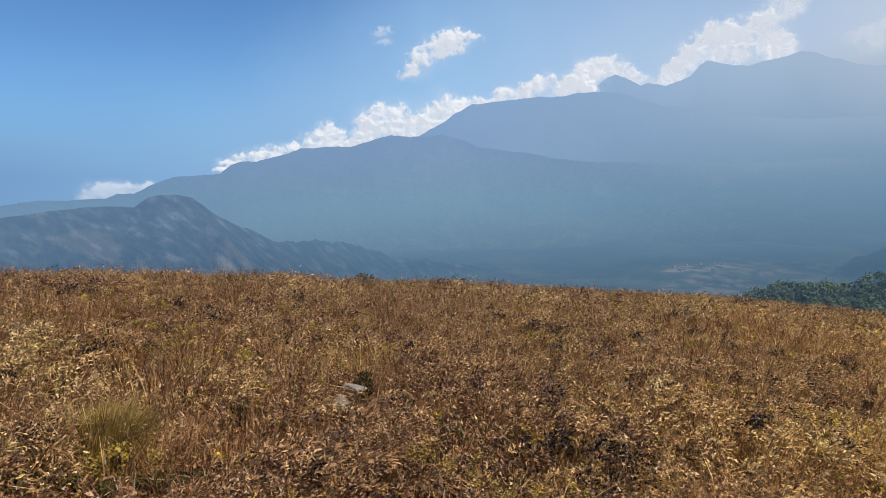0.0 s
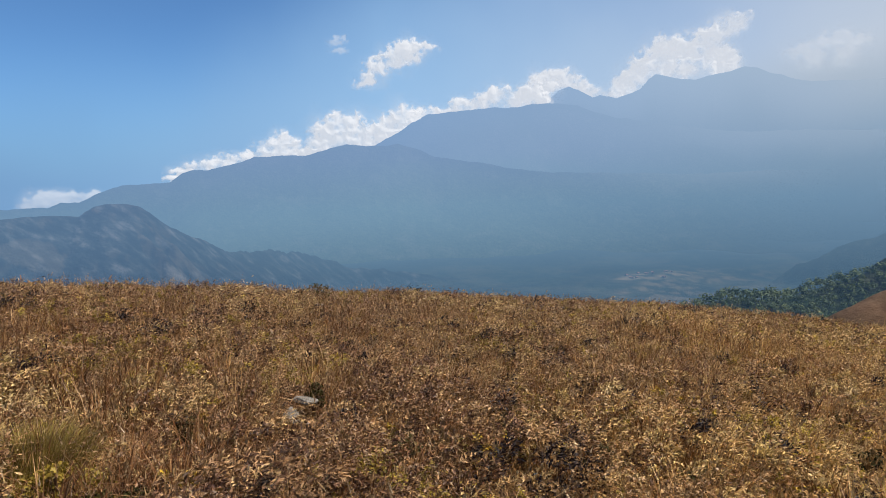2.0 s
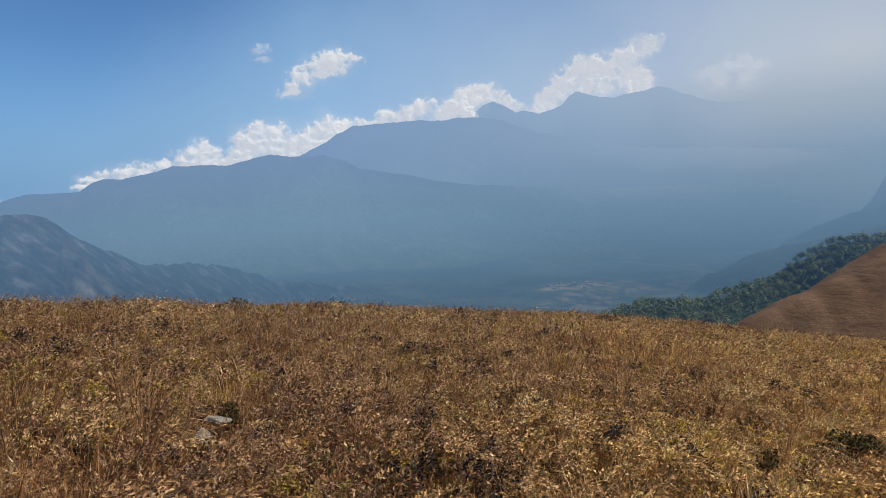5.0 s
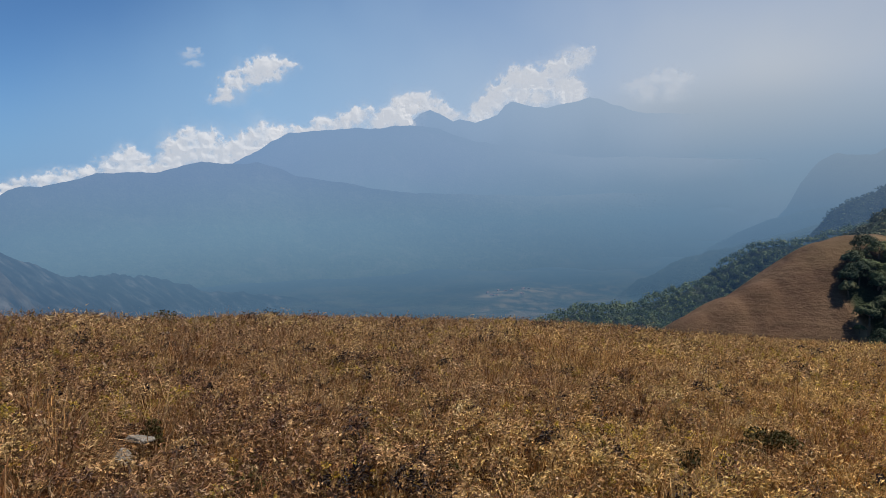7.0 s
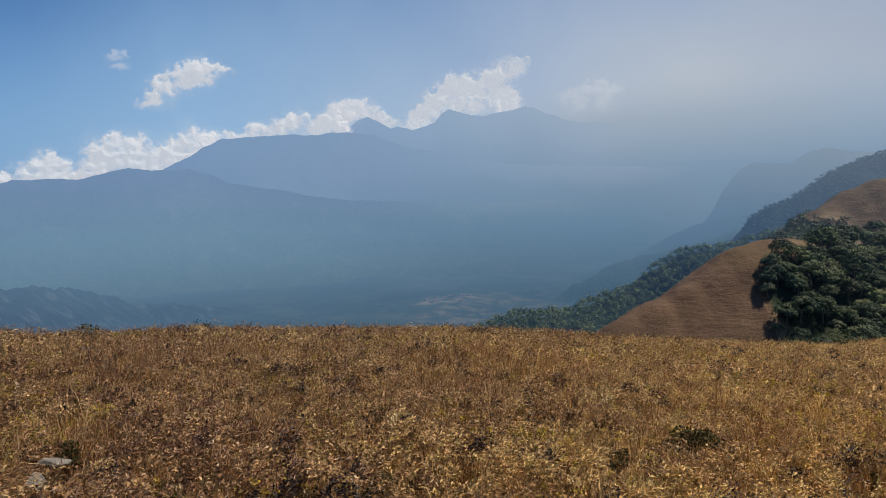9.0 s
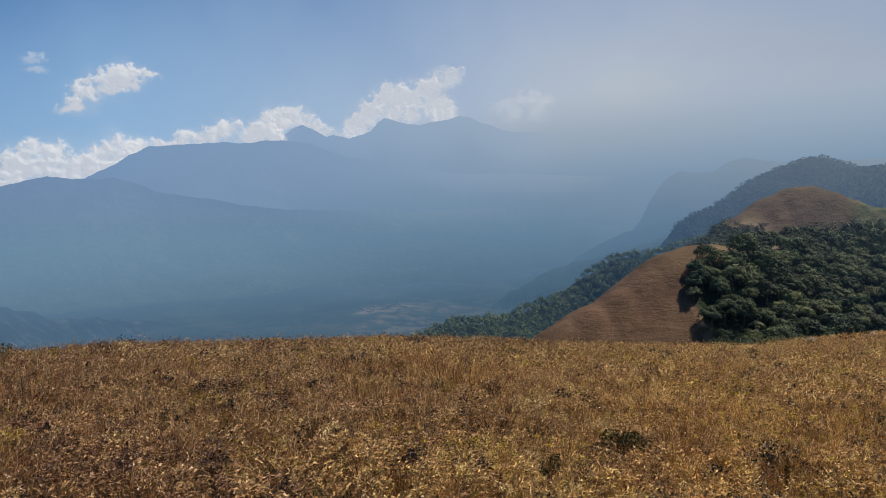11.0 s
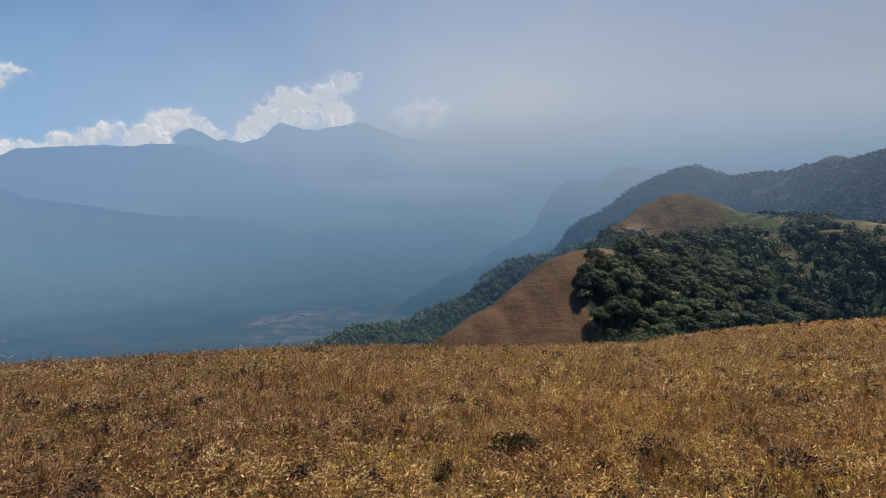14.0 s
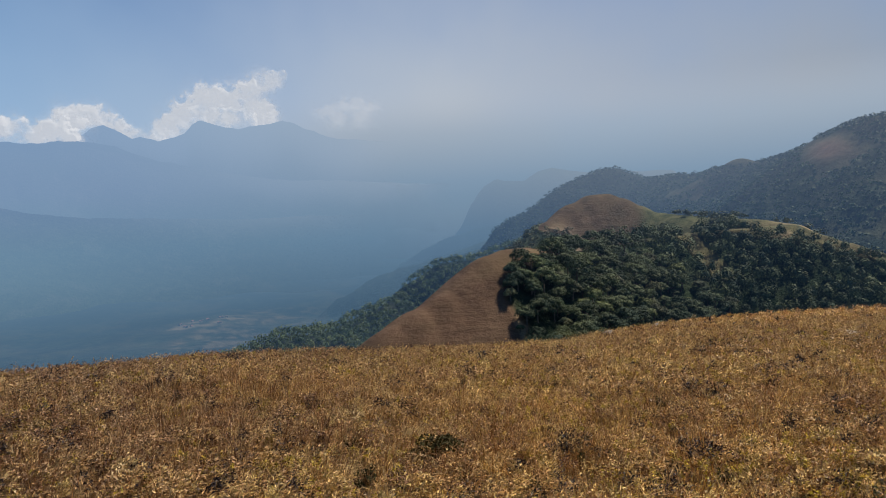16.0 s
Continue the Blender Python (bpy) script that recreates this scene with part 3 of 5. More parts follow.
    worn = np.where(which == 9, np.clip((110 - away) / 60, 0, 0.8) * np.clip(fbm(x, y, 40, 3, 97) * 2.5 + 0.2, 0, 1), worn)
    fields = np.clip(0.08 + 0.45 * fbm(x, y, 38, 4, 99, 0.65), 0, 0.4) * np.clip((bearing - 20.6 - (up + 8.4) * 2.2) / 0.8, 0, 1) * np.clip((-6.9 - up) / 0.5, 0, 1) * np.clip((33 - bearing) / 5, 0, 1)
    worn = np.where(which == 9, np.maximum(worn, fields), worn)
    return z, grove, worn, which, lush


def mesh_object(name, verts, faces, mat, parent=None, label="", smooth=True):
    """One mesh from arrays: faces all of one size."""
    faces = np.asarray(faces, np.int32)
    me = bpy.data.meshes.new(name)
    me.vertices.add(len(verts))
    me.vertices.foreach_set("co", np.asarray(verts, np.float32).ravel())
    n, k = faces.shape
    me.loops.add(n * k)
    me.loops.foreach_set("vertex_index", faces.ravel())
    me.polygons.add(n)
    me.polygons.foreach_set("loop_start", np.arange(0, n * k, k, dtype=np.int32))
    me.polygons.foreach_set("use_smooth", np.full(n, smooth))
    me.materials.append(mat)
    me.update(calc_edges=True)
    ob = new(name, me)
    if parent:
        ob.parent = parent
    return tagged(ob, label)


def point_values(ob, name, values):
    ob.data.attributes.new(name, "FLOAT", "POINT").data.foreach_set("value", np.asarray(values, np.float32))


def grid_faces(rows, cols, wrap=False):
    i, j = np.meshgrid(np.arange(rows - 1), np.arange(cols if wrap else cols - 1), indexing="ij")
    k = (j + 1) % cols
    return np.stack([i * cols + j, i * cols + k, (i + 1) * cols + k, (i + 1) * cols + j], -1).reshape(-1, 4)


def build_ground():
    bearing = np.radians(np.concatenate([np.arange(-60, -35, 0.6), np.arange(-35, -13, 0.13), np.arange(-13, 82, 0.3), np.arange(82, 300, 3.0)]))
    r = np.concatenate([np.linspace(0.02, 2, 6), np.geomspace(2.2, 60, 120), np.geomspace(61, 150, 40), np.geomspace(152, 420, 95), np.geomspace(424, 1480, 96), np.geomspace(1490, 1740, 44), np.geomspace(1756, 4980, 84)])
    R, B = np.meshgrid(r, bearing, indexing="ij")
    x, y = R * np.sin(B), R * np.cos(B)
    z, grove, worn, which, lush = land(x, y)
    faces = grid_faces(len(r), len(bearing), True)[:, ::-1]
    ob = mesh_object("ground", np.stack([x, y, z], -1).reshape(-1, 3), faces, GROUND)
    point_values(ob, "grove", grove.ravel())
    point_values(ob, "worn", worn.ravel())
    point_values(ob, "lush", lush.ravel())
    point_values(ob, "crag", ((which == 8) * 0.85).ravel())
    point_values(ob, "sward", (which == 0).ravel())
    point_values(ob, "soil", ((which == 0) * np.clip((36 - R) / 12, 0, 0.8)).ravel())
    return tagged(ob, "grassy hilltop falling to wooded spurs and a hazy valley", "ground", kind="structure")


ground = build_ground()


def build_mountain(name, label, crest, depth, base, pale, seed, crag, melt, most, lost=None):
    """A far range: a crest line with spurs that come down towards the valley."""
    b = np.array([c[0] for c in crest], float)
    far = np.array([c[1] for c in crest], float)
    rise = np.array([c[2] for c in crest], float)
    bearing = np.arange(b[0], b[-1], 0.1)
    f, e = np.interp(bearing, b, far), np.interp(bearing, b, rise)
    e = e + crag * fbm(bearing, 0 * bearing, 0.9, 5, seed, 0.6)
    top = EYE + f * np.tan(np.radians(e))
    s = np.concatenate([np.linspace(-1, 0, 42), np.linspace(0.06, 0.4, 5)])       # in front of the crest, and behind
    S, T = np.meshgrid(s, top, indexing="ij")
    _, F = np.meshgrid(s, f, indexing="ij")
    _, B = np.meshgrid(s, np.radians(bearing), indexing="ij")
    r = F + S * depth
    x, y = r * np.sin(B), r * np.cos(B)
    z = base + (T - base) * np.clip(1 - np.abs(S), 0, 1) ** 1.7
    spurs = fbm(x, y, 620, 6, seed + 5, 0.52)
    z = z + 0.18 * (T - base) * spurs * np.clip(np.abs(S) * 4, 0, 1) * np.clip(1.02 - np.abs(S), 0, 1)
    ob = mesh_object(name, np.stack([x, y, z], -1).reshape(-1, 3), grid_faces(len(s), len(bearing))[:, ::-1], mountain_material(name + "_slope", pale, melt, most, lost))
    # drives the paler painted haze towards the range's foot
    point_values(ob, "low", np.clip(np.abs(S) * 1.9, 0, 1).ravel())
    return tagged(ob, label, "mountain", kind="structure")


NEAR_CREST = [(b, 3900, up) for b, up in (
    (-60, -0.8), (-34.5, -0.71), (-33.4, -0.5), (-32, -0.34), (-30.4, -0.44), (-29.2, -0.36), (-27.7, -0.42), (-26.8, -0.06), (-25.6, -0.08), (-24.2, 0.54), (-22.5, 1.16), (-20.3, 1.24), (-19.0, 1.3),
    (-18, 2.05), (-17.2, 2.21), (-15.6, 2.29), (-14.4, 2.57), (-13.2, 2.84), (-12.2, 3.25), (-11, 3.19), (-10.1, 3.32), (-7.6, 3.32), (-6, 3.84), (-4.4, 4.17), (-3.5, 4.01), (-1.6, 3.95), (0.1, 4.08),
    (2, 3.51), (3.3, 2.84), (4.9, 2.56), (8, 2.12), (9.6, 1.68), (12, 1.33), (14.1, 1.15), (20, 0.87), (24.2, 0.6), (28.2, 0.62), (34.3, 0.65), (40, 0.5), (50, 0.2), (62, 0.0))]
MIDDLE_CREST = [(b, 4400, up) for b, up in (
    (-6, 1.5), (-1.8, 4.1), (0.2, 5.08), (1.2, 5.82), (2.8, 6.53), (4.3, 6.68), (5.6, 6.71), (8.4, 6.94), (9.7, 6.81), (11.8, 7.08), (13.9, 7.01), (15.7, 6.74), (16.8, 6.31), (18.6, 5.66), (20.8, 5.21),
    (22.7, 4.79), (25.4, 4.31), (29, 3.8), (34, 3.6), (39, 3.2), (46, 2.8), (52, 2.5))]
FAR_CREST = [(b, 4750, up) for b, up in (
    (10, 6.5), (13.6, 7.6), (14.1, 8.06), (15.0, 8.4), (15.7, 8.06), (17.0, 7.36), (17.6, 7.52), (18.3, 7.34), (18.9, 7.08), (20, 7.42), (20.9, 7.78), (21.6, 8.56), (22.1, 8.86), (23.1, 8.55), (24, 8.27),
    (25.2, 8.2), (26.6, 8.46), (27.8, 8.6), (28.8, 8.86), (29.7, 8.6), (30.9, 8.08), (32.1, 7.63), (33.4, 7.25), (36.5, 6.99), (41, 6.85), (46, 6.3), (50, 6.0))]
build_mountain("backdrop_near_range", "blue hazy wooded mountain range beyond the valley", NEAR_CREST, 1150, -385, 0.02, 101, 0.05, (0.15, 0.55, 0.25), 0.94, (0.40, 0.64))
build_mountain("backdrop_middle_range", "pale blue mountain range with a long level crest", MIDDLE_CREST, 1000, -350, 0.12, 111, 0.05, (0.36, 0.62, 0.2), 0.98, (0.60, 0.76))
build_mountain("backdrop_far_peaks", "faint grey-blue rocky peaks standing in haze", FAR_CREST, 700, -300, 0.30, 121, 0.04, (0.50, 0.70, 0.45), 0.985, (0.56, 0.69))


# ------------------------------------------------------------ plants and trees


def height(x, y):
    return land(np.atleast_1d(x), np.atleast_1d(y))[0]


def seeded(n):
    return np.random.default_rng(n)


def part(name, data, mat, parent, label="", smooth=False):
    """One mesh from (verts, faces) under a thing."""
    return mesh_object(name, data[0], data[1], mat, parent, label, smooth)


def joined(pieces):
    """Several (verts, faces) in one, with faces of one size."""
    out_v, out_f, n = [], [], 0
    for v, f in pieces:
        out_v.append(np.asarray(v, float))
        out_f.append(np.asarray(f, int) + n)
        n += len(v)
    return np.concatenate(out_v), np.concatenate(out_f)


def tube(points, radii, sides=6):
    """A tapered round stem along points."""
    points, verts = np.asarray(points, float), []
    for k, p in enumerate(points):
        d = points[min(k + 1, len(points) - 1)] - points[max(k - 1, 0)]
        d = d / (np.linalg.norm(d) + 1e-9)
        u = np.cross(d, (0.31, 0.95, 0.05))
        u /= np.linalg.norm(u)
        w = np.cross(d, u)
        a = np.arange(sides) * 2 * np.pi / sides
        verts.append(p + radii[k] * (np.outer(np.cos(a), u) + np.outer(np.sin(a), w)))
    return np.concatenate(verts), grid_faces(len(points), sides, True)


def leaf_cards(centres, outward, size, rng, fold=0.35, loose=0.5):
    """Small folded leaf sprays, one quad each, facing roughly outward."""
    n = len(centres)
    nrm = outward + rng.normal(0, loose, (n, 3))
    nrm /= np.linalg.norm(nrm, axis=1)[:, None] + 1e-9
    side = np.cross(nrm, rng.normal(0, 1, (n, 3)))
    side /= np.linalg.norm(side, axis=1)[:, None] + 1e-9
    along = np.cross(nrm, side)
    s = (size * rng.uniform(0.6, 1.35, n))[:, None]
    bend = nrm * s * fold
    v = np.stack([centres - along * s, centres + side * s * 0.7 + bend * 0.3, centres + along * s - bend, centres - side * s * 0.7 + bend * 0.3], 1).reshape(-1, 3)
    return v, np.arange(4 * n).reshape(n, 4)


def crown_points(rng, lumps, per_lump, wide, tall, flat=0.55):
    """Leaf places on clumps that together make an uneven dome."""
    cs, outs = [], []
    for k in range(lumps):
        a, q = rng.uniform(0, 2 * np.pi), math.sqrt(rng.uniform(0, 1))
        c = np.array([q * wide * 0.72 * math.cos(a), q * wide * 0.72 * math.sin(a), tall * (0.45 + 0.42 * (1 - q ** 2) + rng.uniform(-0.12, 0.1))])
        rad = wide * rng.uniform(0.28, 0.46)
        d = rng.normal(0, 1, (per_lump, 3))
        d[:, 2] = np.abs(d[:, 2]) * 1.1 - 0.25
        d /= np.linalg.norm(d, axis=1)[:, None]
        p = c + d * rad * rng.uniform(0.72, 1.05, (per_lump, 1)) * np.array([1, 1, flat])
        cs.append(p)
        outs.append(d)
    return np.concatenate(cs), np.concatenate(outs)


def dome_points(rng, lumps, per_lump, wide, tall):
    """Leaf places on rounded clumps set over a dome."""
    cs, outs = [], []
    for k in range(lumps):
        a, q = k * 2.4 + rng.uniform(-0.3, 0.3), math.sqrt((k + 0.5) / lumps)
        rise = math.sqrt(max(0.0, 1 - (0.92 * q) ** 2))
        c = np.array([q * wide * 0.74 * math.cos(a), q * wide * 0.74 * math.sin(a), tall * (0.30 + 0.50 * rise + rng.uniform(-0.07, 0.06))])
        rad = wide * rng.uniform(0.22, 0.36)
        d = rng.normal(0, 1, (per_lump, 3))
        d[:, 2] = np.abs(d[:, 2]) * 1.1 - 0.3
        d /= np.linalg.norm(d, axis=1)[:, None]
        cs.append(c + d * rad * rng.uniform(0.8, 1.04, (per_lump, 1)) * np.array([1, 1, 0.78]))
        outs.append(d + 0.35 * (c / wide - np.array([0, 0, 0.6])))
    return np.concatenate(cs), np.concatenate(outs)


def build_tree(seed, tall, wide, leaf):
    """A hill evergreen: a tapered trunk that forks into limbs under a clumped crown."""
    rng = seeded(seed)
    tree = new("tree")
    trunk = [np.array([0, 0, -0.6]), np.array([0.05, 0, tall * 0.15]), np.array([rng.uniform(-0.3, 0.3), rng.uniform(-0.3, 0.3), tall * 0.42])]
    part("trunk", tube(trunk, [0.30, 0.22, 0.15], 7), BARK, tree, "grey-brown tapered trunk", True)
    for k in range(5):
        a = k * 1.257 + rng.uniform(-0.4, 0.4)
        end = np.array([math.cos(a) * wide * 0.55, math.sin(a) * wide * 0.55, tall * rng.uniform(0.62, 0.8)])
        mid = (trunk[2] + end) / 2 + np.array([0, 0, -0.08 * tall])
        part("limb", tube([trunk[2], mid, end], [0.12, 0.08, 0.03], 5), BARK, tree, "", True)
    c, o = dome_points(rng, 20, 96, wide, tall)
    part("crown", leaf_cards(c, o, 0.22, rng, 0.2, 0.22), leaf, tree, "dense clumped evergreen crown")
    return tagged(tree, "rounded evergreen hill tree with a dense clumped crown", "tree", "trees of the hollow's wood")


def wood_places(seed, bearings, fars, spacing, keep, tries):
    """Places for trees, thinned to their spacing; keep says from (x, y, z, grove, which, bearing) which may stay."""
    rng = seeded(seed)
    b = rng.uniform(*bearings, tries)
    r = np.sqrt(rng.uniform(fars[0] ** 2, fars[1] ** 2, tries))
    x, y = r * np.sin(np.radians(b)), r * np.cos(np.radians(b))
    z, grove, worn, which, lush = land(x, y)
    ok = keep(x, y, z, grove, which, b, r)
    x, y, z = x[ok], y[ok], z[ok]
    cells, out = {}, []
    for i in range(len(x)):
        key = (int(x[i] // spacing), int(y[i] // spacing))
        if key not in cells:
            cells[key] = i
            out.append(i)
    return np.stack([x[out], y[out], z[out]], 1)


def crest_far(line, bearing):
    """How far off a ridge's crest lies at a bearing."""
    b = [math.degrees(math.atan2(c[0], c[1])) for c in line]
    return np.interp(bearing, b, [math.hypot(c[0], c[1]) for c in line])


TREES = [build_tree(200 + k, (6.5, 7.8, 5.6, 8.6, 6.0, 5.0)[k], (3.8, 4.3, 3.5, 4.6, 3.2, 2.9)[k], CANOPY[(0, 0, 1, 0, 2, 1)[k]]) for k in range(6)]
knoll_wood = wood_places(7, (45.5, 82), (95, 335), 4.5,
                         lambda x, y, z, g, w, b, r: (w == 1) & (g > 0.4) & (r < crest_far(KNOLL, b) + 4) & (z > EYE - r * 0.26), 90000)
pick = seeded(11)
order = np.argsort(np.hypot(knoll_wood[:, 0], knoll_wood[:, 1]))
knoll_wood = knoll_wood[order]
for k, (x, y, z) in enumerate(knoll_wood[:300]):
    tree = TREES[k % 6] if k < 6 else None
    m = pose(x, y, z - 0.3, pick.normal(0, 4), pick.normal(0, 4), pick.uniform(0, 360))
    size = pick.uniform(0.65, 1.25)
    if tree is None:
        tree = copy_thing(TREES[int(pick.choice(6, p=(0.24, 0.22, 0.16, 0.14, 0.14, 0.10)))], m)
    tree.matrix_basis = m @ Matrix.Diagonal((size, size, size * pick.uniform(0.85, 1.1), 1))


def on_slope(bearing, drop):
    """Where the line of sight meets the slopes beyond the hilltop."""
    r = np.linspace(90, 420, 1600)
    b = radians(bearing)
    x, y = r * math.sin(b), r * math.cos(b)
    z = land(x, y)[0]
    i = int(np.argmax(z > EYE - r * math.tan(radians(drop))))
    return x[i], y[i], z[i]


bush = copy_thing(TREES[2], pose(*on_slope(48.9, 10.4)))
bush.name = "bush"
tagged(bush, "pale green rounded bush at the foot of the wood", "bush")
bush.matrix_basis = bush.matrix_basis @ Matrix.Diagonal((0.55, 0.55, 0.6, 1))


def far_wood(name, label, places, mat, seed, wide, tall, leaves, leaf_size):
    """Woods beyond counting, as one mesh of many small crowns."""
    rng = seeded(seed)
    n = len(places)
    w = wide * rng.uniform(0.6, 1.3, n)
    t = tall * rng.uniform(0.7, 1.3, n)
    d = rng.normal(0, 1, (n, leaves, 3))
    d[..., 2] = np.abs(d[..., 2]) * 0.9 - 0.15
    d /= np.linalg.norm(d, axis=2)[..., None]
    lump = 1 + 0.25 * np.sin(5 * d[..., 0:1] + rng.uniform(0, 6, (n, 1, 1))) * np.cos(4 * d[..., 1:2] + rng.uniform(0, 6, (n, 1, 1)))
    p = places[:, None, :] + d * lump * np.stack([w, w, t * 0.55], 1)[:, None, :] * rng.uniform(0.8, 1.05, (n, leaves, 1)) + np.array([0, 0, 1])[None, None] * (t * 0.5)[:, None, None]
    v, f = leaf_cards(p.reshape(-1, 3), d.reshape(-1, 3), leaf_size, rng, 0.15, 0.16)
    return tagged(mesh_object(name, v, f, mat, smooth=False), label, "woodland", kind="stuff")


if len(knoll_wood) > 300:
    far_wood("wood_edge", "evergreen trees along the back of the hollow's wood", knoll_wood[300:], CANOPY[0], 13, 2.6, 6.0, 150, 0.42)
visible_low = lambda r: -0.205 * r + EYE
spur_wood = wood_places(17, (16, 56), (300, 690), 5.6,
                        lambda x, y, z, g, w, b, r: (w == 3) & (r < crest_far(SPUR, b) + 12) & (z > visible_low(r) - 6), 60000)
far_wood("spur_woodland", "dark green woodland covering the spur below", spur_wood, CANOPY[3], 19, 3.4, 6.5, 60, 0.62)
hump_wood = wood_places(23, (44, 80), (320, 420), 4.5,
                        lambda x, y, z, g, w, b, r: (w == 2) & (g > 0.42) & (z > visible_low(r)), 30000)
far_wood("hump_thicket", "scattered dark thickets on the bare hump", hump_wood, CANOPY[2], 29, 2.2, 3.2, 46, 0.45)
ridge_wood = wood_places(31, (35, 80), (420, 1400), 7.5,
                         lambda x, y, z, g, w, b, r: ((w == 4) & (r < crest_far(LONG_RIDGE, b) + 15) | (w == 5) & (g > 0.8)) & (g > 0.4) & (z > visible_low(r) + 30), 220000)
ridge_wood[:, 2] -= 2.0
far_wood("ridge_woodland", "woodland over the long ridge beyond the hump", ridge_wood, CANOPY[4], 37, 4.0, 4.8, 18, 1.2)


# ------------------------------------------------------------ the meadow


def on_hill(bearing, drop):
    """Where the line of sight at that bearing, so many degrees below the eye's level, meets the hilltop."""
    r = np.linspace(1.5, 90, 3000)
    b = radians(bearing)
    x, y = r * math.sin(b), r * math.cos(b)
    z = land(x, y)[0]
    over = z + 0.2 > EYE - r * math.tan(radians(drop))
    i = int(np.argmax(over)) if over.any() else int(np.argmax((z[:1500] - EYE) / r[:1500]))
    return x[i], y[i], z[i]


STONE_SPOTS = [on_hill(-10.0, 18.0), on_hill(-8.7, 17.3)]


def scatter(rng, n, near, far, power, bearings=(-46, 86)):
    """Places on the hilltop, thinning out with distance."""
    u = rng.uniform(0, 1, n)
    k = 2.0 - power
    r = (near ** k + u * (far ** k - near ** k)) ** (1 / k)
    b = np.radians(rng.uniform(*bearings, n))
    x, y = r * np.sin(b), r * np.cos(b)
    z, _, _, which, _ = land(x, y)
    ok = (which == 0) & (r < 2.2 * np.interp(np.degrees(b), BROW_BEARING, BROW_FAR))
    for sx, sy, _ in STONE_SPOTS:
        ok &= np.hypot(x - 0.97 * sx, y - 0.965 * sy) > 0.24
    return x[ok], y[ok], z[ok], r[ok]


def blades(x, y, z, tall, wide, lean_x, lean_y, rng, fine=True):
    """Tapered bending blades: three triangles each, or one where they stand far off."""
    n = len(x)
    a = rng.uniform(0, 2 * np.pi, n)
    sx, sy = np.cos(a) * wide / 2, np.sin(a) * wide / 2
    root = np.stack([x, y, z - 0.02], 1)
    side = np.stack([sx, sy, 0 * sx], 1)
    lie = np.sqrt(lean_x ** 2 + lean_y ** 2)
    up = np.sqrt(np.clip(1 - lie ** 2, 0.02, 1))
    tip = root + np.stack([lean_x * tall, lean_y * tall, tall * (0.35 * up + 0.65 * up * up) + 0.12 * tall * lie], 1)
    if not fine:
        v = np.stack([root - side, root + side, tip], 1).reshape(-1, 3)
        return v, np.arange(3 * n).reshape(n, 3)
    mid = root + np.stack([lean_x * tall * 0.42, lean_y * tall * 0.42, tall * (0.30 * lie + 0.56 * up)], 1)
    v = np.stack([root - side, root + side, mid - side * 0.75, mid + side * 0.75, tip], 1).reshape(-1, 3)
    i = np.arange(n)[:, None] * 5
    return v, np.concatenate([i + [0, 1, 3], i + [0, 3, 2], i + [2, 3, 4]], 1).reshape(-1, 3)


def lumps(x, y):
    """How the sward heaps up in small crumpled lumps with dark gaps between them."""
    return 0.8 * fbm(x, y, 0.15, 3, 59) + 1.0 * fbm(x, y, 0.42, 2, 61) + 0.2 * fbm(x, y, 1.7, 2, 63)


def build_grass():
    """The low undergrowth between the tufts."""
    rng = seeded(51)
    sets = []
    # each row: how many, from, to, thinning, blade height and width, finely bent or not
    for n, near, far, power, tall, wide, fine in ((170000, 2.2, 10.5, 1.2, 0.16, 0.0060, True), (22000, 0.7, 2.3, 0.5, 0.2, 0.008, False), (280000, 9.5, 34, 1.55, 0.20, 0.012, False), (130000, 25, 62, 1.2, 0.15, 0.022, False), (110000, 0.5, 14, 0.7, 0.24, 0.014, False)):
        x, y, z, r = scatter(rng, n, near, far, power) if near > 0.6 else scatter(rng, n, near, far, power, (86, 314))
        if near > 20:
            keep = np.degrees(np.arctan2(x, y)) > 34
            x, y, z, r = x[keep], y[keep], z[keep], r[keep]
        lump = lumps(x, y)
        keep = (rng.uniform(-0.4, 0.4, len(x)) < lump) | (rng.uniform(0, 1, len(x)) < 0.22)
        x, y, z, lump, r = x[keep], y[keep], z[keep], lump[keep], r[keep]
        m = len(x)
        h = tall * rng.uniform(0.4, 1.15, m) * np.clip(0.85 + 0.85 * lump, 0.35, 1.7)
        # the sward lies tangled: neighbours share a lie, with many astray
        comb = 2.2 * fbm(x, y, 0.28, 2, 67) + 0.9 * fbm(x, y, 1.4, 2, 69) + rng.normal(0, 0.75, m)
        lie = np.clip(0.82 + 0.2 * fbm(x, y, 0.3, 2, 65) + rng.normal(0, 0.2, m), 0.05, 0.98)
        sets.append(blades(x, y, z, h, wide * rng.uniform(0.6, 1.5, m), lie * np.cos(comb), lie * np.sin(comb), rng, fine))
    v, f = joined(sets)
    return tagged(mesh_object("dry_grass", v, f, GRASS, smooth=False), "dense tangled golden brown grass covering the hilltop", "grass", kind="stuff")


build_grass()


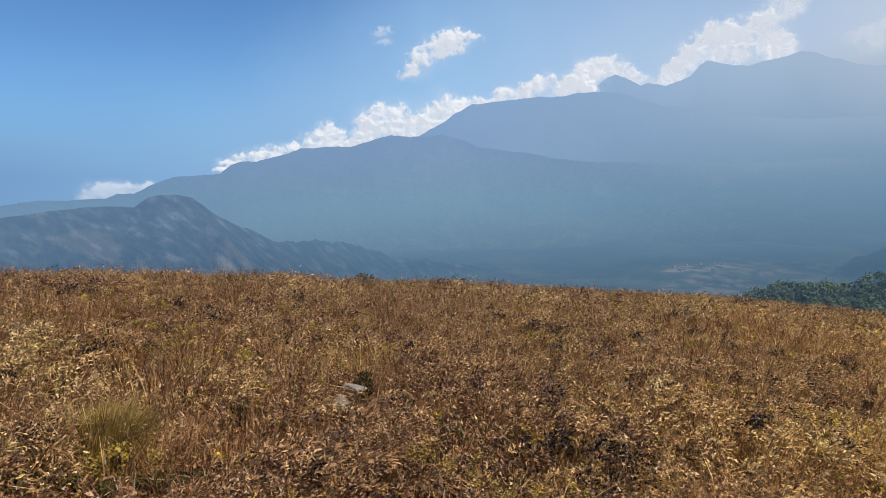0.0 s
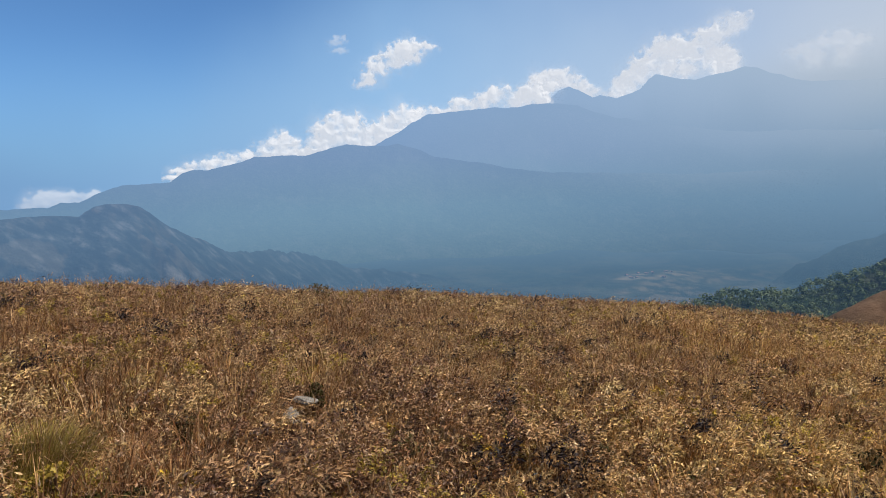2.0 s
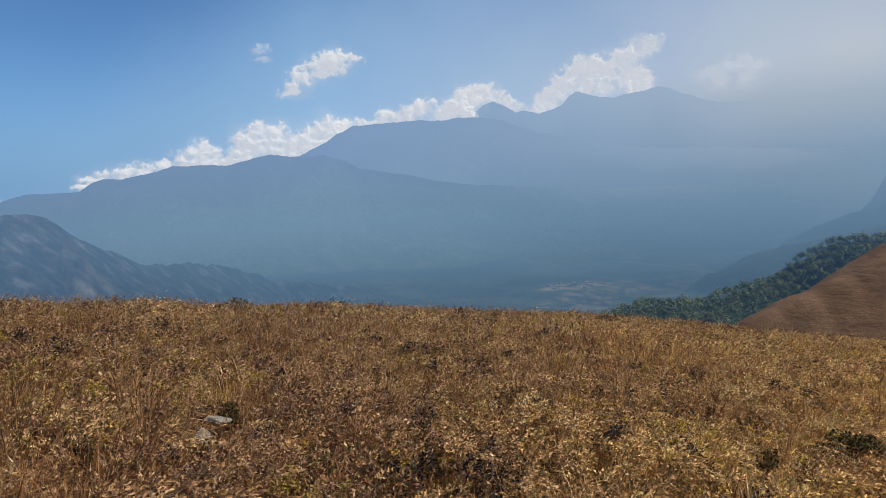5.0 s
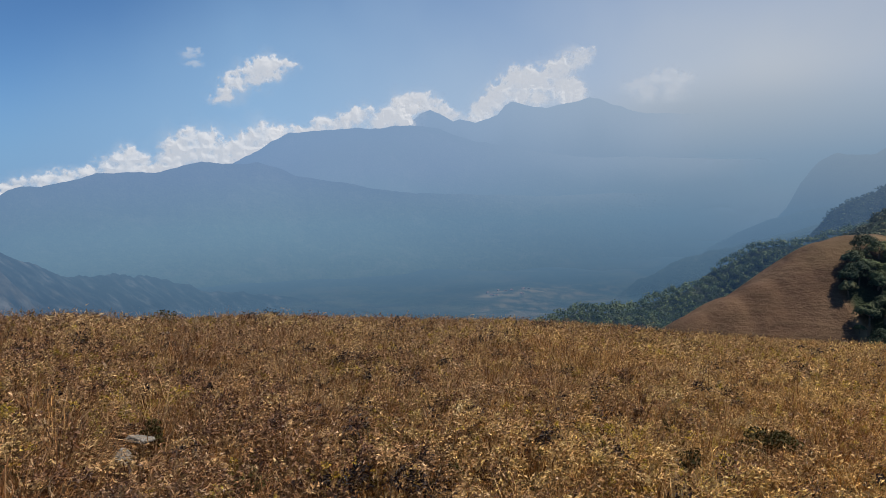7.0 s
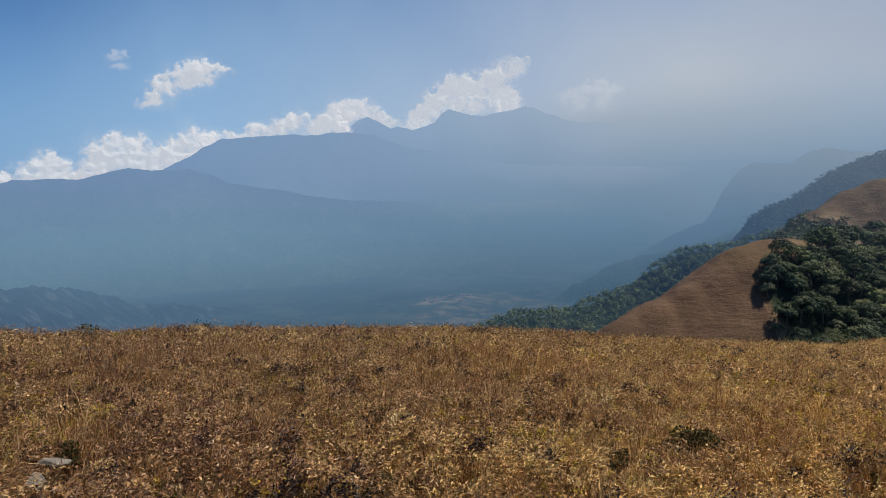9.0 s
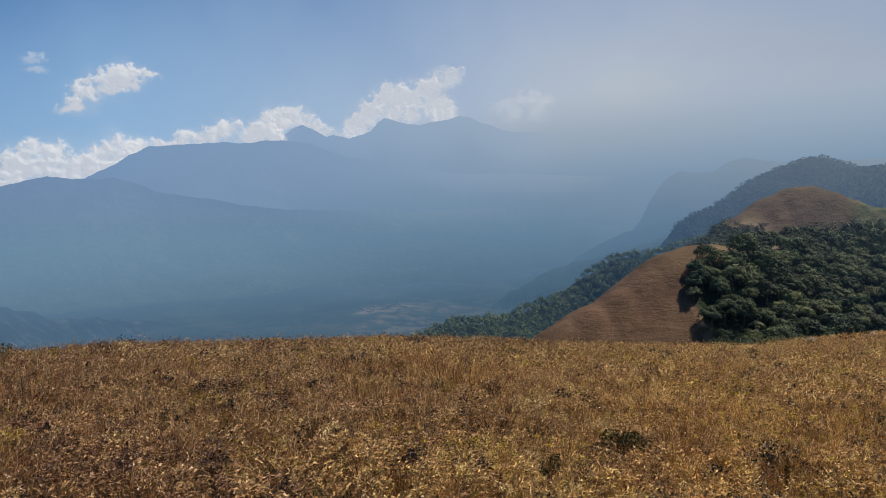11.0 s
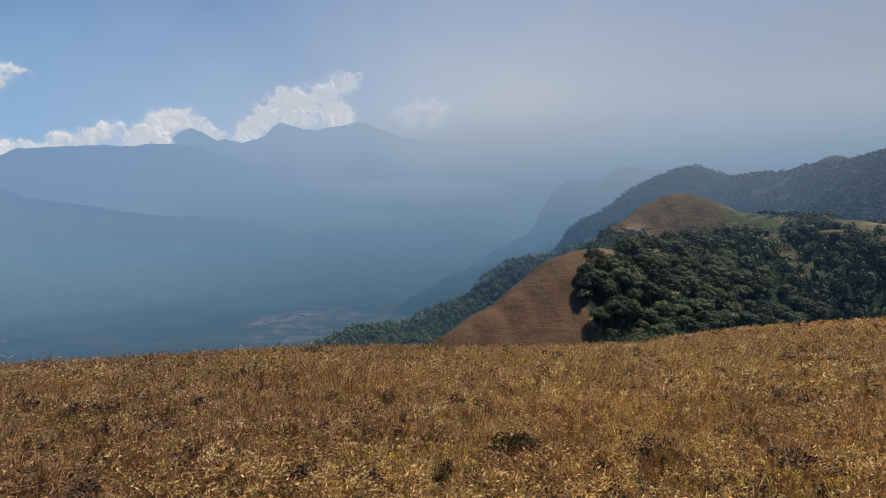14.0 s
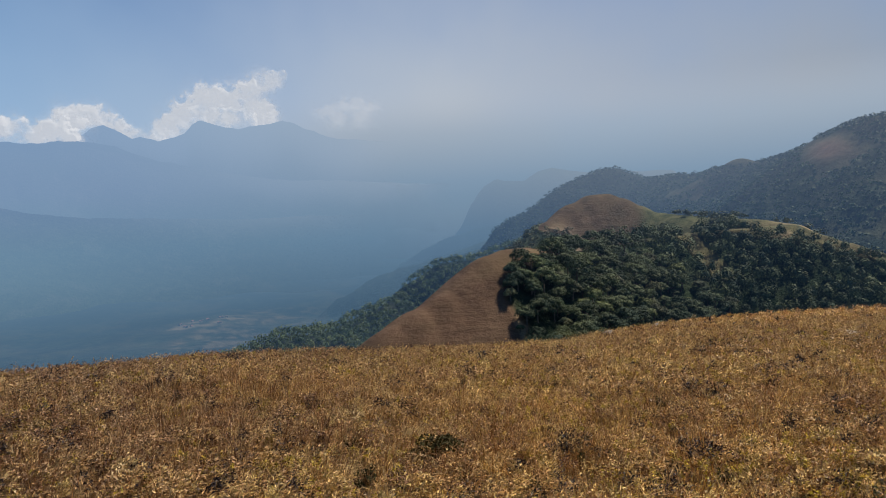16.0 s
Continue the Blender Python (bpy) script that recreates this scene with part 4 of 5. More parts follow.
def build_tufts():
    """Grass tufts: blades that fan out from one root and bow over, swept by the wind, with dark gaps between neighbours."""
    rng = seeded(52)
    sets = []
    for n, near, far, power, per, tall, wide, fine in ((3100, 2.3, 11, 1.15, 60, 0.31, 0.0064, True), (7800, 9.5, 32, 1.35, 28, 0.30, 0.012, False), (3600, 28, 62, 1.0, 22, 0.26, 0.026, False)):
        x, y, z, r = scatter(rng, n, near, far, power)
        keep = rng.uniform(-0.75, 0.5, len(x)) < fbm(x, y, 1.1, 3, 101) + 0.3 * fbm(x, y, 4.0, 2, 103)
        x, y, z, r = x[keep], y[keep], z[keep], r[keep]
        m = len(x)
        size = np.clip(rng.lognormal(-0.12, 0.34, m), 0.45, 1.7)
        sweep = 0.42 + 0.25 * fbm(x, y, 3.0, 2, 105)
        dense = np.repeat(np.arange(m), per)
        k = len(dense)
        a, q = rng.uniform(0, 2 * np.pi, k), np.sqrt(rng.uniform(0, 1, k))
        root = 0.085 * size[dense] * q
        lean = 0.15 + 0.62 * q + rng.normal(0, 0.16, k)
        lx, ly = lean * np.cos(a) + sweep[dense], lean * np.sin(a) - 0.05
        over = np.maximum(1.0, np.hypot(lx, ly) / 0.93)
        h = tall * size[dense] * rng.uniform(0.5, 1.25, k)
        sets.append(blades(x[dense] + root * np.cos(a), y[dense] + root * np.sin(a), z[dense], h, wide * rng.uniform(0.5, 1.4, k), lx / over, ly / over, rng, fine))
    v, f = joined(sets)
    return tagged(mesh_object("grass_tufts", v, f, TUFT, smooth=False), "bowed tufts of bleached and rusty dry grass", "grass", kind="stuff")


build_tufts()


def build_straw():
    """Pale flowering stalks that stand over the sward, each with a feathery head."""
    rng = seeded(53)
    x, y, z, r = scatter(rng, 26000, 2.2, 40, 1.1)
    n = len(x)
    h = rng.uniform(0.26, 0.50, n)
    lx, ly = np.clip(0.12 + rng.normal(0, 0.36, n), -0.7, 0.7), rng.normal(0, 0.3, n).clip(-0.6, 0.6)
    wide = np.maximum(0.003, 0.0006 * r)
    stalk = blades(x, y, z, h, wide, lx, ly, rng)
    ll = lx ** 2 + ly ** 2
    top = np.stack([x + lx * h, y + ly * h, z - 0.02 + h * (0.35 * np.sqrt(1 - ll) + 0.65 * (1 - ll) + 0.12 * np.sqrt(ll))], 1)
    pieces = [stalk]
    for k in range(4):
        w = 0.016 * rng.uniform(0.5, 1.3, n)
        pieces.append(blades(top[:, 0], top[:, 1], top[:, 2] - rng.uniform(0, 0.08, n), rng.uniform(0.02, 0.06, n), np.maximum(0.5 * w, 0.0009 * r), np.clip(lx + rng.normal(0, 0.5, n), -0.65, 0.65), rng.normal(0, 0.4, n).clip(-0.65, 0.65), rng, False))
    v, f = joined(pieces)
    return tagged(mesh_object("straw_stalks", v, f, STRAW, smooth=False), "pale straw flower stalks standing above the grass", "grass", kind="stuff")


build_straw()


def curled_leaves(c, size, rng, aspect):
    """Small shrivelled leaves, each a bent strip of two faces lying any way."""
    n = len(c)
    a, e = rng.uniform(0, 2 * np.pi, n), rng.normal(0.1, 0.45, n)
    d = np.stack([np.cos(a) * np.cos(e), np.sin(a) * np.cos(e), np.sin(e)], 1)
    w = np.cross(d, rng.normal(0, 1, (n, 3)))
    w /= np.linalg.norm(w, axis=1)[:, None] + 1e-9
    u = np.cross(w, d)
    s = (size * rng.uniform(0.5, 1.5, n))[:, None]
    bend = u * s * rng.uniform(0.1, 0.8, (n, 1))
    w = w * s * aspect
    v = np.stack([c - d * s - bend, c - w, c + w, c + d * s - bend], 1).reshape(-1, 3)
    i = np.arange(n)[:, None] * 4
    return v, np.concatenate([i + [0, 2, 1], i + [1, 2, 3]], 1).reshape(-1, 3)


def build_litter():
    """Withered leaves and broken blades, heaped over the lumps of the sward."""
    rng = seeded(57)
    x, y, z, r = scatter(rng, 260000, 2.2, 26, 1.3)
    lump = lumps(x, y)
    keep = rng.uniform(0.0, 0.6, len(x)) < lump - 0.05 + 0.4 * fbm(x, y, 2.6, 2, 83)
    x, y, z, r, lump = x[keep], y[keep], z[keep], r[keep], lump[keep]
    n = len(x)
    c = np.stack([x, y, z + np.clip(0.14 + 0.19 * lump + rng.uniform(-0.09, 0.035, n), 0.012, 0.45)], 1)
    v, f = curled_leaves(c, 0.015 + 0.0007 * r, rng, (0.14 + 0.006 * r)[:, None])
    return tagged(mesh_object("withered_herbs", v, f, WITHERED, smooth=False), "withered brown leaves and broken blades heaped through the grass", "herbs", kind="stuff")


build_litter()


def strips(c, d, length, width, rng):
    """Narrow crumpled leaves, each a bent strip of two quads along d."""
    n = len(c)
    side = np.cross(d, rng.normal(0, 1, (n, 3)) + np.array([0, 0, 1.2]))
    side /= np.linalg.norm(side, axis=1)[:, None] + 1e-9
    up = np.cross(side, d)
    up *= np.sign(up[:, 2:3] + 1e-9)
    l, w = (length * rng.uniform(0.55, 1.4, n))[:, None], (width * rng.uniform(0.6, 1.3, n))[:, None]
    bend = up * l * rng.uniform(0.05, 0.5, (n, 1))
    v = np.stack([c - d * l - bend, c - side * w, c + side * w, c + d * l - bend * 0.7], 1).reshape(-1, 3)
    return v, np.stack([np.arange(n) * 4, np.arange(n) * 4 + 1, np.arange(n) * 4 + 3, np.arange(n) * 4 + 2], 1)


def build_mounds():
    """Low bushy herbs, dead or drying: rounded heaps of crumpled leaves, each plant in its own shade, standing apart over dark gaps."""
    rng = seeded(60)
    sets, shades = [], []
    for n, near, far, power, per, size, length, width, lift in ((4300, 2.3, 11.5, 1.1, 76, 0.085, 0.019, 0.0068, 0.10), (8600, 10.5, 34, 1.3, 30, 0.12, 0.050, 0.0105, 0.07), (3000, 30, 62, 1.0, 14, 0.16, 0.12, 0.026, 0.05)):
        x, y, z, r = scatter(rng, n, near, far, power)
        m = len(x)
        wide = size * np.clip(rng.lognormal(0, 0.35, m), 0.5, 2.1)
        tall = lift + 0.15 * np.clip(fbm(x, y, 0.75, 3, 111) + 0.2, -0.4, 1.1) + rng.uniform(-0.03, 0.05, m)
        kind = np.clip(0.49 + 0.20 * fbm(x, y, 2.2, 3, 113) + rng.normal(0, 0.17, m), 0.14, 1)
        # near-black plants fill in for shaded gaps, besides really dark ones
        kind = np.where(rng.uniform(0.15, 1.1, m) < fbm(x, y, 0.32, 2, 115) + 0.12 * fbm(x, y, 2.5, 2, 117), rng.uniform(0, 0.08, m), kind)
        plant = np.repeat(np.arange(m), per)
        k = len(plant)
        d = rng.normal(0, 1, (k, 3))
        d[:, 2] = np.abs(d[:, 2]) * 1.1 - 0.25
        d /= np.linalg.norm(d, axis=1)[:, None]
        reach = wide[plant, None] * rng.uniform(0.55, 1.1, (k, 1)) * (1 + 0.3 * np.sin(4 * d[:, :1] + 9 * kind[plant, None]))
        c = np.stack([x, y, z + tall], 1)[plant] + d * reach * np.array([1.1, 1.1, 0.9])
        # leaves point outward and downwind
        away = d * np.array([1, 1, 0.5]) + np.array([0.5, -0.2, 0.05]) + rng.normal(0, 0.45, (k, 3))
        away /= np.linalg.norm(away, axis=1)[:, None]
        sets.append(strips(c, away, length, width, rng))
        shades.append(np.repeat(kind[plant], 4))
    v, f = joined(sets)
    ob = mesh_object("dying_herbs", v, f, HERB, smooth=False)
    point_values(ob, "kind_of_plant", np.concatenate(shades))
    return tagged(ob, "low bushy herbs with crumpled rusty, dun and olive leaves", "herbs", kind="stuff")


build_mounds()


def build_sprigs():
    """Yellow-green sprigs of low herbs, growing up through the grass in loose patches."""
    rng = seeded(58)
    x, y, z, r = scatter(rng, 12000, 2.2, 24, 1.3)
    patch = fbm(x, y, 1.3, 3, 87) + 0.5 * fbm(x, y, 0.4, 2, 89) + 0.12 * (np.degrees(np.arctan2(x, y)) < 12)
    keep = rng.uniform(0.1, 0.75, len(x)) < patch
    x, y, z, r = x[keep], y[keep], z[keep], r[keep]
    per = 26
    n = len(x)
    wide = rng.uniform(0.02, 0.06, (n, 1))
    a, q = rng.uniform(0, 2 * np.pi, (n, per)), np.sqrt(rng.uniform(0, 1, (n, per)))
    lift = (0.15 + 0.17 * np.clip(lumps(x, y), -0.6, 0.8))[:, None] + 0.04 * (1 - q) + rng.uniform(-0.05, 0.02, (n, per))
    c = np.stack([x[:, None] + wide * q * np.cos(a), y[:, None] + wide * q * np.sin(a), z[:, None] + lift], -1).reshape(-1, 3)
    v, f = leaf_cards(c, np.tile((0.1, -0.25, 0.8), (n * per, 1)), np.repeat(0.0065 + 0.0007 * r, per), rng, 0.4, 0.5)
    return tagged(mesh_object("yellow_sprigs", v, f, GREENING, smooth=False), "yellow-green sprigs growing in patches through dry grass", "herbs", kind="stuff")


build_sprigs()


def build_bleached():
    """Bleached crumpled leaves on the dead heads of low herbs."""
    rng = seeded(59)
    x, y, z, r = scatter(rng, 15000, 2.2, 26, 1.25)
    keep = rng.uniform(-0.2, 0.9, len(x)) < fbm(x, y, 0.9, 3, 97) + 0.4 * lumps(x, y) + 0.15
    x, y, z, r = x[keep], y[keep], z[keep], r[keep]
    per = 16
    n = len(x)
    wide = rng.uniform(0.015, 0.05, (n, 1))
    a, q = rng.uniform(0, 2 * np.pi, (n, per)), np.sqrt(rng.uniform(0, 1, (n, per)))
    lift = (0.16 + 0.18 * np.clip(lumps(x, y), -0.6, 0.9))[:, None] + 0.05 * (1 - q) + rng.uniform(-0.08, 0.02, (n, per))
    c = np.stack([x[:, None] + wide * q * np.cos(a), y[:, None] + wide * q * np.sin(a), z[:, None] + lift], -1).reshape(-1, 3)
    v, f = curled_leaves(c, np.repeat(0.011 + 0.0009 * r, per), rng, 0.42)
    return tagged(mesh_object("bleached_herb_leaves", v, f, PALE_LEAF, smooth=False), "bleached crumpled herb leaves among the brown grass", "herbs", kind="stuff")


build_bleached()


def stems(rng, n, tall, spread):
    out = []
    for k in range(n):
        a = rng.uniform(0, 2 * np.pi)
        tip = np.array([math.cos(a) * spread * rng.uniform(0.3, 1), math.sin(a) * spread * rng.uniform(0.3, 1), tall * rng.uniform(0.75, 1.1)])
        mid = tip * np.array([0.35, 0.35, 0.55])
        out.append((np.zeros(3), mid, tip))
    return out


def along(stem, s):
    a, b, c = stem
    return (1 - s) ** 2 * a + 2 * s * (1 - s) * b + s * s * c


def build_herb(seed, name, label, leaf, tall, spread, count, leaves, size, flowers):
    """A branching herb: thin stems, leaves up each stem, and flower heads if it bears any."""
    rng = seeded(seed)
    herb = new(name)
    st = stems(rng, count, tall, spread)
    part("stem", joined([tube([along(s, q) for q in (0, 0.35, 0.7, 1)], [0.006, 0.005, 0.004, 0.002], 4) for s in st]), STEM, herb, "thin branching stem")["kind"] = "stuff"
    c, o = [], []
    for s in st:
        for q in rng.uniform(0.25, 1.0, leaves):
            p = along(s, q)
            d = np.array([rng.normal(), rng.normal(), 0.6])
            d /= np.linalg.norm(d)
            c.append(p + d * size * 1.1)
            o.append(d * 0.5 + np.array([0, 0, 0.8]))
    part("foliage", leaf_cards(np.array(c), np.array(o), size, rng, 0.5), leaf, herb, "")
    if flowers:
        for s in st[:flowers]:
            p = along(s, 1.0)
            cc = p + rng.normal(0, 0.02, (14, 3)) * np.array([1, 1, 0.5])
            part("flower_head", leaf_cards(cc, np.tile((0.1, -0.2, 0.9), (14, 1)), 0.011, rng, 0.3), FLOWER, herb, "bright yellow flower head")
    return tagged(herb, label, "herb")


def strew(protos, seed, n, near, far, power, sizes, group, keep=None):
    """Copies of the plants over the hilltop; the first ones are the plants themselves."""
    rng = seeded(seed)
    x, y, z, r = scatter(rng, n, near, far, power)
    if keep is not None:
        ok = keep(x, y, rng)
        x, y, z = x[ok], y[ok], z[ok]
    for k in range(len(x)):
        p = protos[k % len(protos)]
        tagged(p, group=group)
        m = pose(x[k], y[k], z[k] - 0.01, rng.normal(0, 7), rng.normal(6, 7), rng.uniform(0, 360))
        ob = p if k < len(protos) else copy_thing(p, m)
        s = rng.uniform(*sizes)
        ob.matrix_basis = m @ Matrix.Diagonal((s, s, s, 1))


yellow = [build_herb(300 + k, "yellow_herb", "yellow-green herb with small yellow flower heads in the grass", GREENING, 0.21, 0.14, 9, 40, 0.010, 3) for k in range(4)]
strew(yellow, 71, 520, 2.4, 20, 1.3, (0.7, 1.15), "yellow herbs of the meadow",
      lambda x, y, rng: rng.uniform(-0.9, 0.7, len(x)) < fbm(x, y, 2.4, 3, 85))
brown = [build_herb(320 + k, "withered_herb", "withered brown herb with curled leaves in the grass", WITHERED, 0.27, 0.15, 7, 24, 0.014, 0) for k in range(4)]
strew(brown, 73, 290, 2.4, 15, 1.25, (0.7, 1.2), "withered herbs of the meadow")
dark = [build_herb(340 + k, "dark_herb", "small dark green leafy herb low in the grass", DARK_LEAF, 0.22, 0.13, 8, 24, 0.014, 0) for k in range(3)]
strew(dark, 75, 70, 2.6, 12, 1.2, (0.7, 1.15), "dark herbs of the meadow")


def build_shrub(seed, label, wide, tall, leaf, leaves, size):
    """A low woody shrub: stems from one root, leafy clumps."""
    rng = seeded(seed)
    shrub = new("shrub")
    for s in stems(rng, 11, tall, wide * 0.8):
        part("branch", tube([along(s, q) for q in (0, 0.4, 0.75, 1)], [0.012, 0.009, 0.006, 0.003], 5), STEM, shrub)
    c, o = crown_points(rng, 12, leaves, wide, tall, 0.7)
    part("foliage", leaf_cards(c, o, size, rng), leaf, shrub)
    return tagged(shrub, label, "shrub")


def build_tussock(seed, label, wide, tall, count, mat):
    """A tall fountain-shaped grass tuft."""
    rng = seeded(seed)
    tuft = new("grass_tussock")
    a, q = rng.uniform(0, 2 * np.pi, count), np.sqrt(rng.uniform(0, 1, count))
    lean = np.clip(q * 0.75 + rng.normal(0, 0.12, count), 0, 0.9)
    data = blades(q * wide * 0.3 * np.cos(a), q * wide * 0.3 * np.sin(a), np.zeros(count), tall * rng.uniform(0.5, 1.1, count), rng.uniform(0.0025, 0.005, count), lean * np.cos(a), lean * np.sin(a), rng)
    part("blade_tuft", data, mat, tuft)
    return tagged(tuft, label, "grass tuft")


def build_stalk(seed, tall, lean):
    """A single bleached dead flower stalk with a few side twigs."""
    rng = seeded(seed)
    stalk = new("dead_stalk")
    line = [np.array([lean * q * q, 0.1 * lean * q, tall * q]) for q in (-0.1, 0.25, 0.5, 0.75, 1.0)]
    part("stem", tube(line, [0.0055, 0.005, 0.004, 0.003, 0.0018], 6), STRAW, stalk, "", True)
    for k in range(3):
        p = line[2] + (line[4] - line[2]) * rng.uniform(0.1, 0.9)
        part("twig", tube([p, p + np.array([rng.normal(0, 0.04), rng.normal(0, 0.04), 0.05])], [0.0025, 0.001], 5), STRAW, stalk)
    return tagged(stalk, "bleached dead flower stalk leaning in the grass", "stalk", "dead stalks of the meadow")


def settle(ob, bearing, drop, turn=0.0, sink=0.02):
    x, y, z = on_hill(bearing, drop)
    ob.matrix_basis = pose(x, y, z - sink, 0, 0, turn)
    return ob


settle(build_shrub(401, "low dark green shrub with withered twigs in the meadow", 0.30, 0.30, DARK_LEAF, 80, 0.016), 43.7, 18.8)
brow_shrub = build_shrub(402, "dark twiggy shrub standing on the hill's brow", 0.50, 0.40, DARK_LEAF, 50, 0.020)
x, y, _ = at(-7.6, 14.5)
brow_shrub.matrix_basis = pose(x, y, float(height(x, y)[0]) - 0.02, 0, 0, 0)
settle(build_shrub(403, "small dark shrub half hidden in the grass", 0.15, 0.26, DARK_LEAF, 50, 0.014), 52.9, 17.6)
settle(build_shrub(404, "small dark shrub half hidden in the grass", 0.14, 0.25, DARK_LEAF, 30, 0.013), 47.6, 13.2)
# small black shrubs added to stand in for shaded hollows in the grass
for k, (b, d) in enumerate(((-34.9, 19.7), (-29.7, 22.1), (-25.7, 22.7), (-23.3, 22.3), (-22.5, 16.2), (-7.9, 16.8), (17.7, 21.9), (10.4, 20.5), (38.0, 20.1), (25.6, 23.2), (52.4, 21.0), (56.7, 18.3), (32.5, 20.6))):
    settle(build_shrub(420 + k, "little blackish shrub added in place of a shaded hollow", 0.13, 0.20 + 0.02 * (k % 3), DARK_LEAF, 34, 0.012), b, d)
settle(build_tussock(411, "soft olive-yellow grass tussock with a dark core", 0.7, 0.42, 3200, OLIVE), -29.9, 18.6)
settle(build_shrub(405, "soft yellow-green bushy herb beside a tussock", 0.26, 0.26, GREENING, 70, 0.011), -28.4, 20.6)
settle(build_tussock(412, "tall pale straw grass tussock", 0.5, 0.42, 600, STRAW), 46.6, 13.9)
settle(build_tussock(413, "greenish grass tussock in the meadow", 0.4, 0.34, 500, OLIVE), 27.6, 14.2)


for k, (b, d) in enumerate(((-26.5, 24.5), (-17.8, 22.8), (-11.0, 17.2), (2.2, 20.6), (12.5, 22.0), (21.0, 18.5), (30.5, 21.5), (38.5, 24.0), (49.5, 21.0), (57.5, 24.0), (64.0, 18.0), (70.0, 21.0))):
    settle(build_stalk(450 + k, 0.34 + 0.05 * (k % 3), 0.10 - 0.045 * (k % 4)), b, d, 40.0 * k)


def build_stone(name, label, size, seed, rough=0.28):
    """A weathered angular stone: facets cut from a lump, edges worn."""
    rng = seeded(seed)
    bm = bmesh.new()
    bmesh.ops.create_icosphere(bm, subdivisions=4, radius=1.0)
    cuts = [(lambda d: d / np.linalg.norm(d))(rng.normal(0, 1, 3)) for _ in range(9)]
    offs = rng.uniform(0.55, 0.85, 9)
    for v in bm.verts:
        p = np.array(v.co)
        for d, o in zip(cuts, offs):
            over = p @ d - o
            if over > 0:
                p = p - d * over * 0.92
        p = p * (1 + rough * 0.25 * noise.noise(Vector(p * 2.3 + seed)) + rough * 0.12 * noise.noise(Vector(p * 7.0)))
        v.co = Vector(p * np.array(size) / 2)
    for f in bm.faces:
        f.smooth = True
    me = bpy.data.meshes.new(name)
    bm.to_mesh(me)
    bm.free()
    me.materials.append(STONE)
    return tagged(new(name, me), label, "stone")


def lay(ob, bearing, drop, tip=(0, 0), turn=0, lift=0.05):
    x, y, z = on_hill(bearing, drop)
    ob.matrix_basis = pose(x, y, z + lift, tip[0], tip[1], turn)
    return ob


lay(build_stone("stone", "grey weathered stone slab lying in the grass", (0.13, 0.20, 0.05), 5), -10.0, 18.0, (28, 10), 35, 0.12)
lay(build_stone("stone", "grey weathered stone slab lying in the grass", (0.20, 0.09, 0.045), 6), -8.7, 17.3, (26, 12), 20, 0.16)
lay(build_stone("stone", "pale flat stone on the hill's brow", (0.20, 0.14, 0.06), 7), -12.2, 9.6, (0, 0), 20, 0.16)
lay(build_stone("stone", "pale flat stone on the hill's brow", (0.20, 0.15, 0.05), 8), -7.3, 9.5, (0, 0), 50, 0.16)
lay(build_stone("boulder", "pale grey boulder in the far meadow", (1.0, 0.7, 0.42), 9), 75.3, 9.6, (0, 0), 20, 0.06)
for k, (b, d) in enumerate(((60.9, 9.62), (57.0, 10.3))):
    lay(build_stone("boulder", "pale rock outcrop along the meadow's lip", (1.3, 0.7, 0.34), 20 + k), b, d, (0, 0), 10 + 30 * k, 0.12)

# ------------------------------------------------------------ clouds


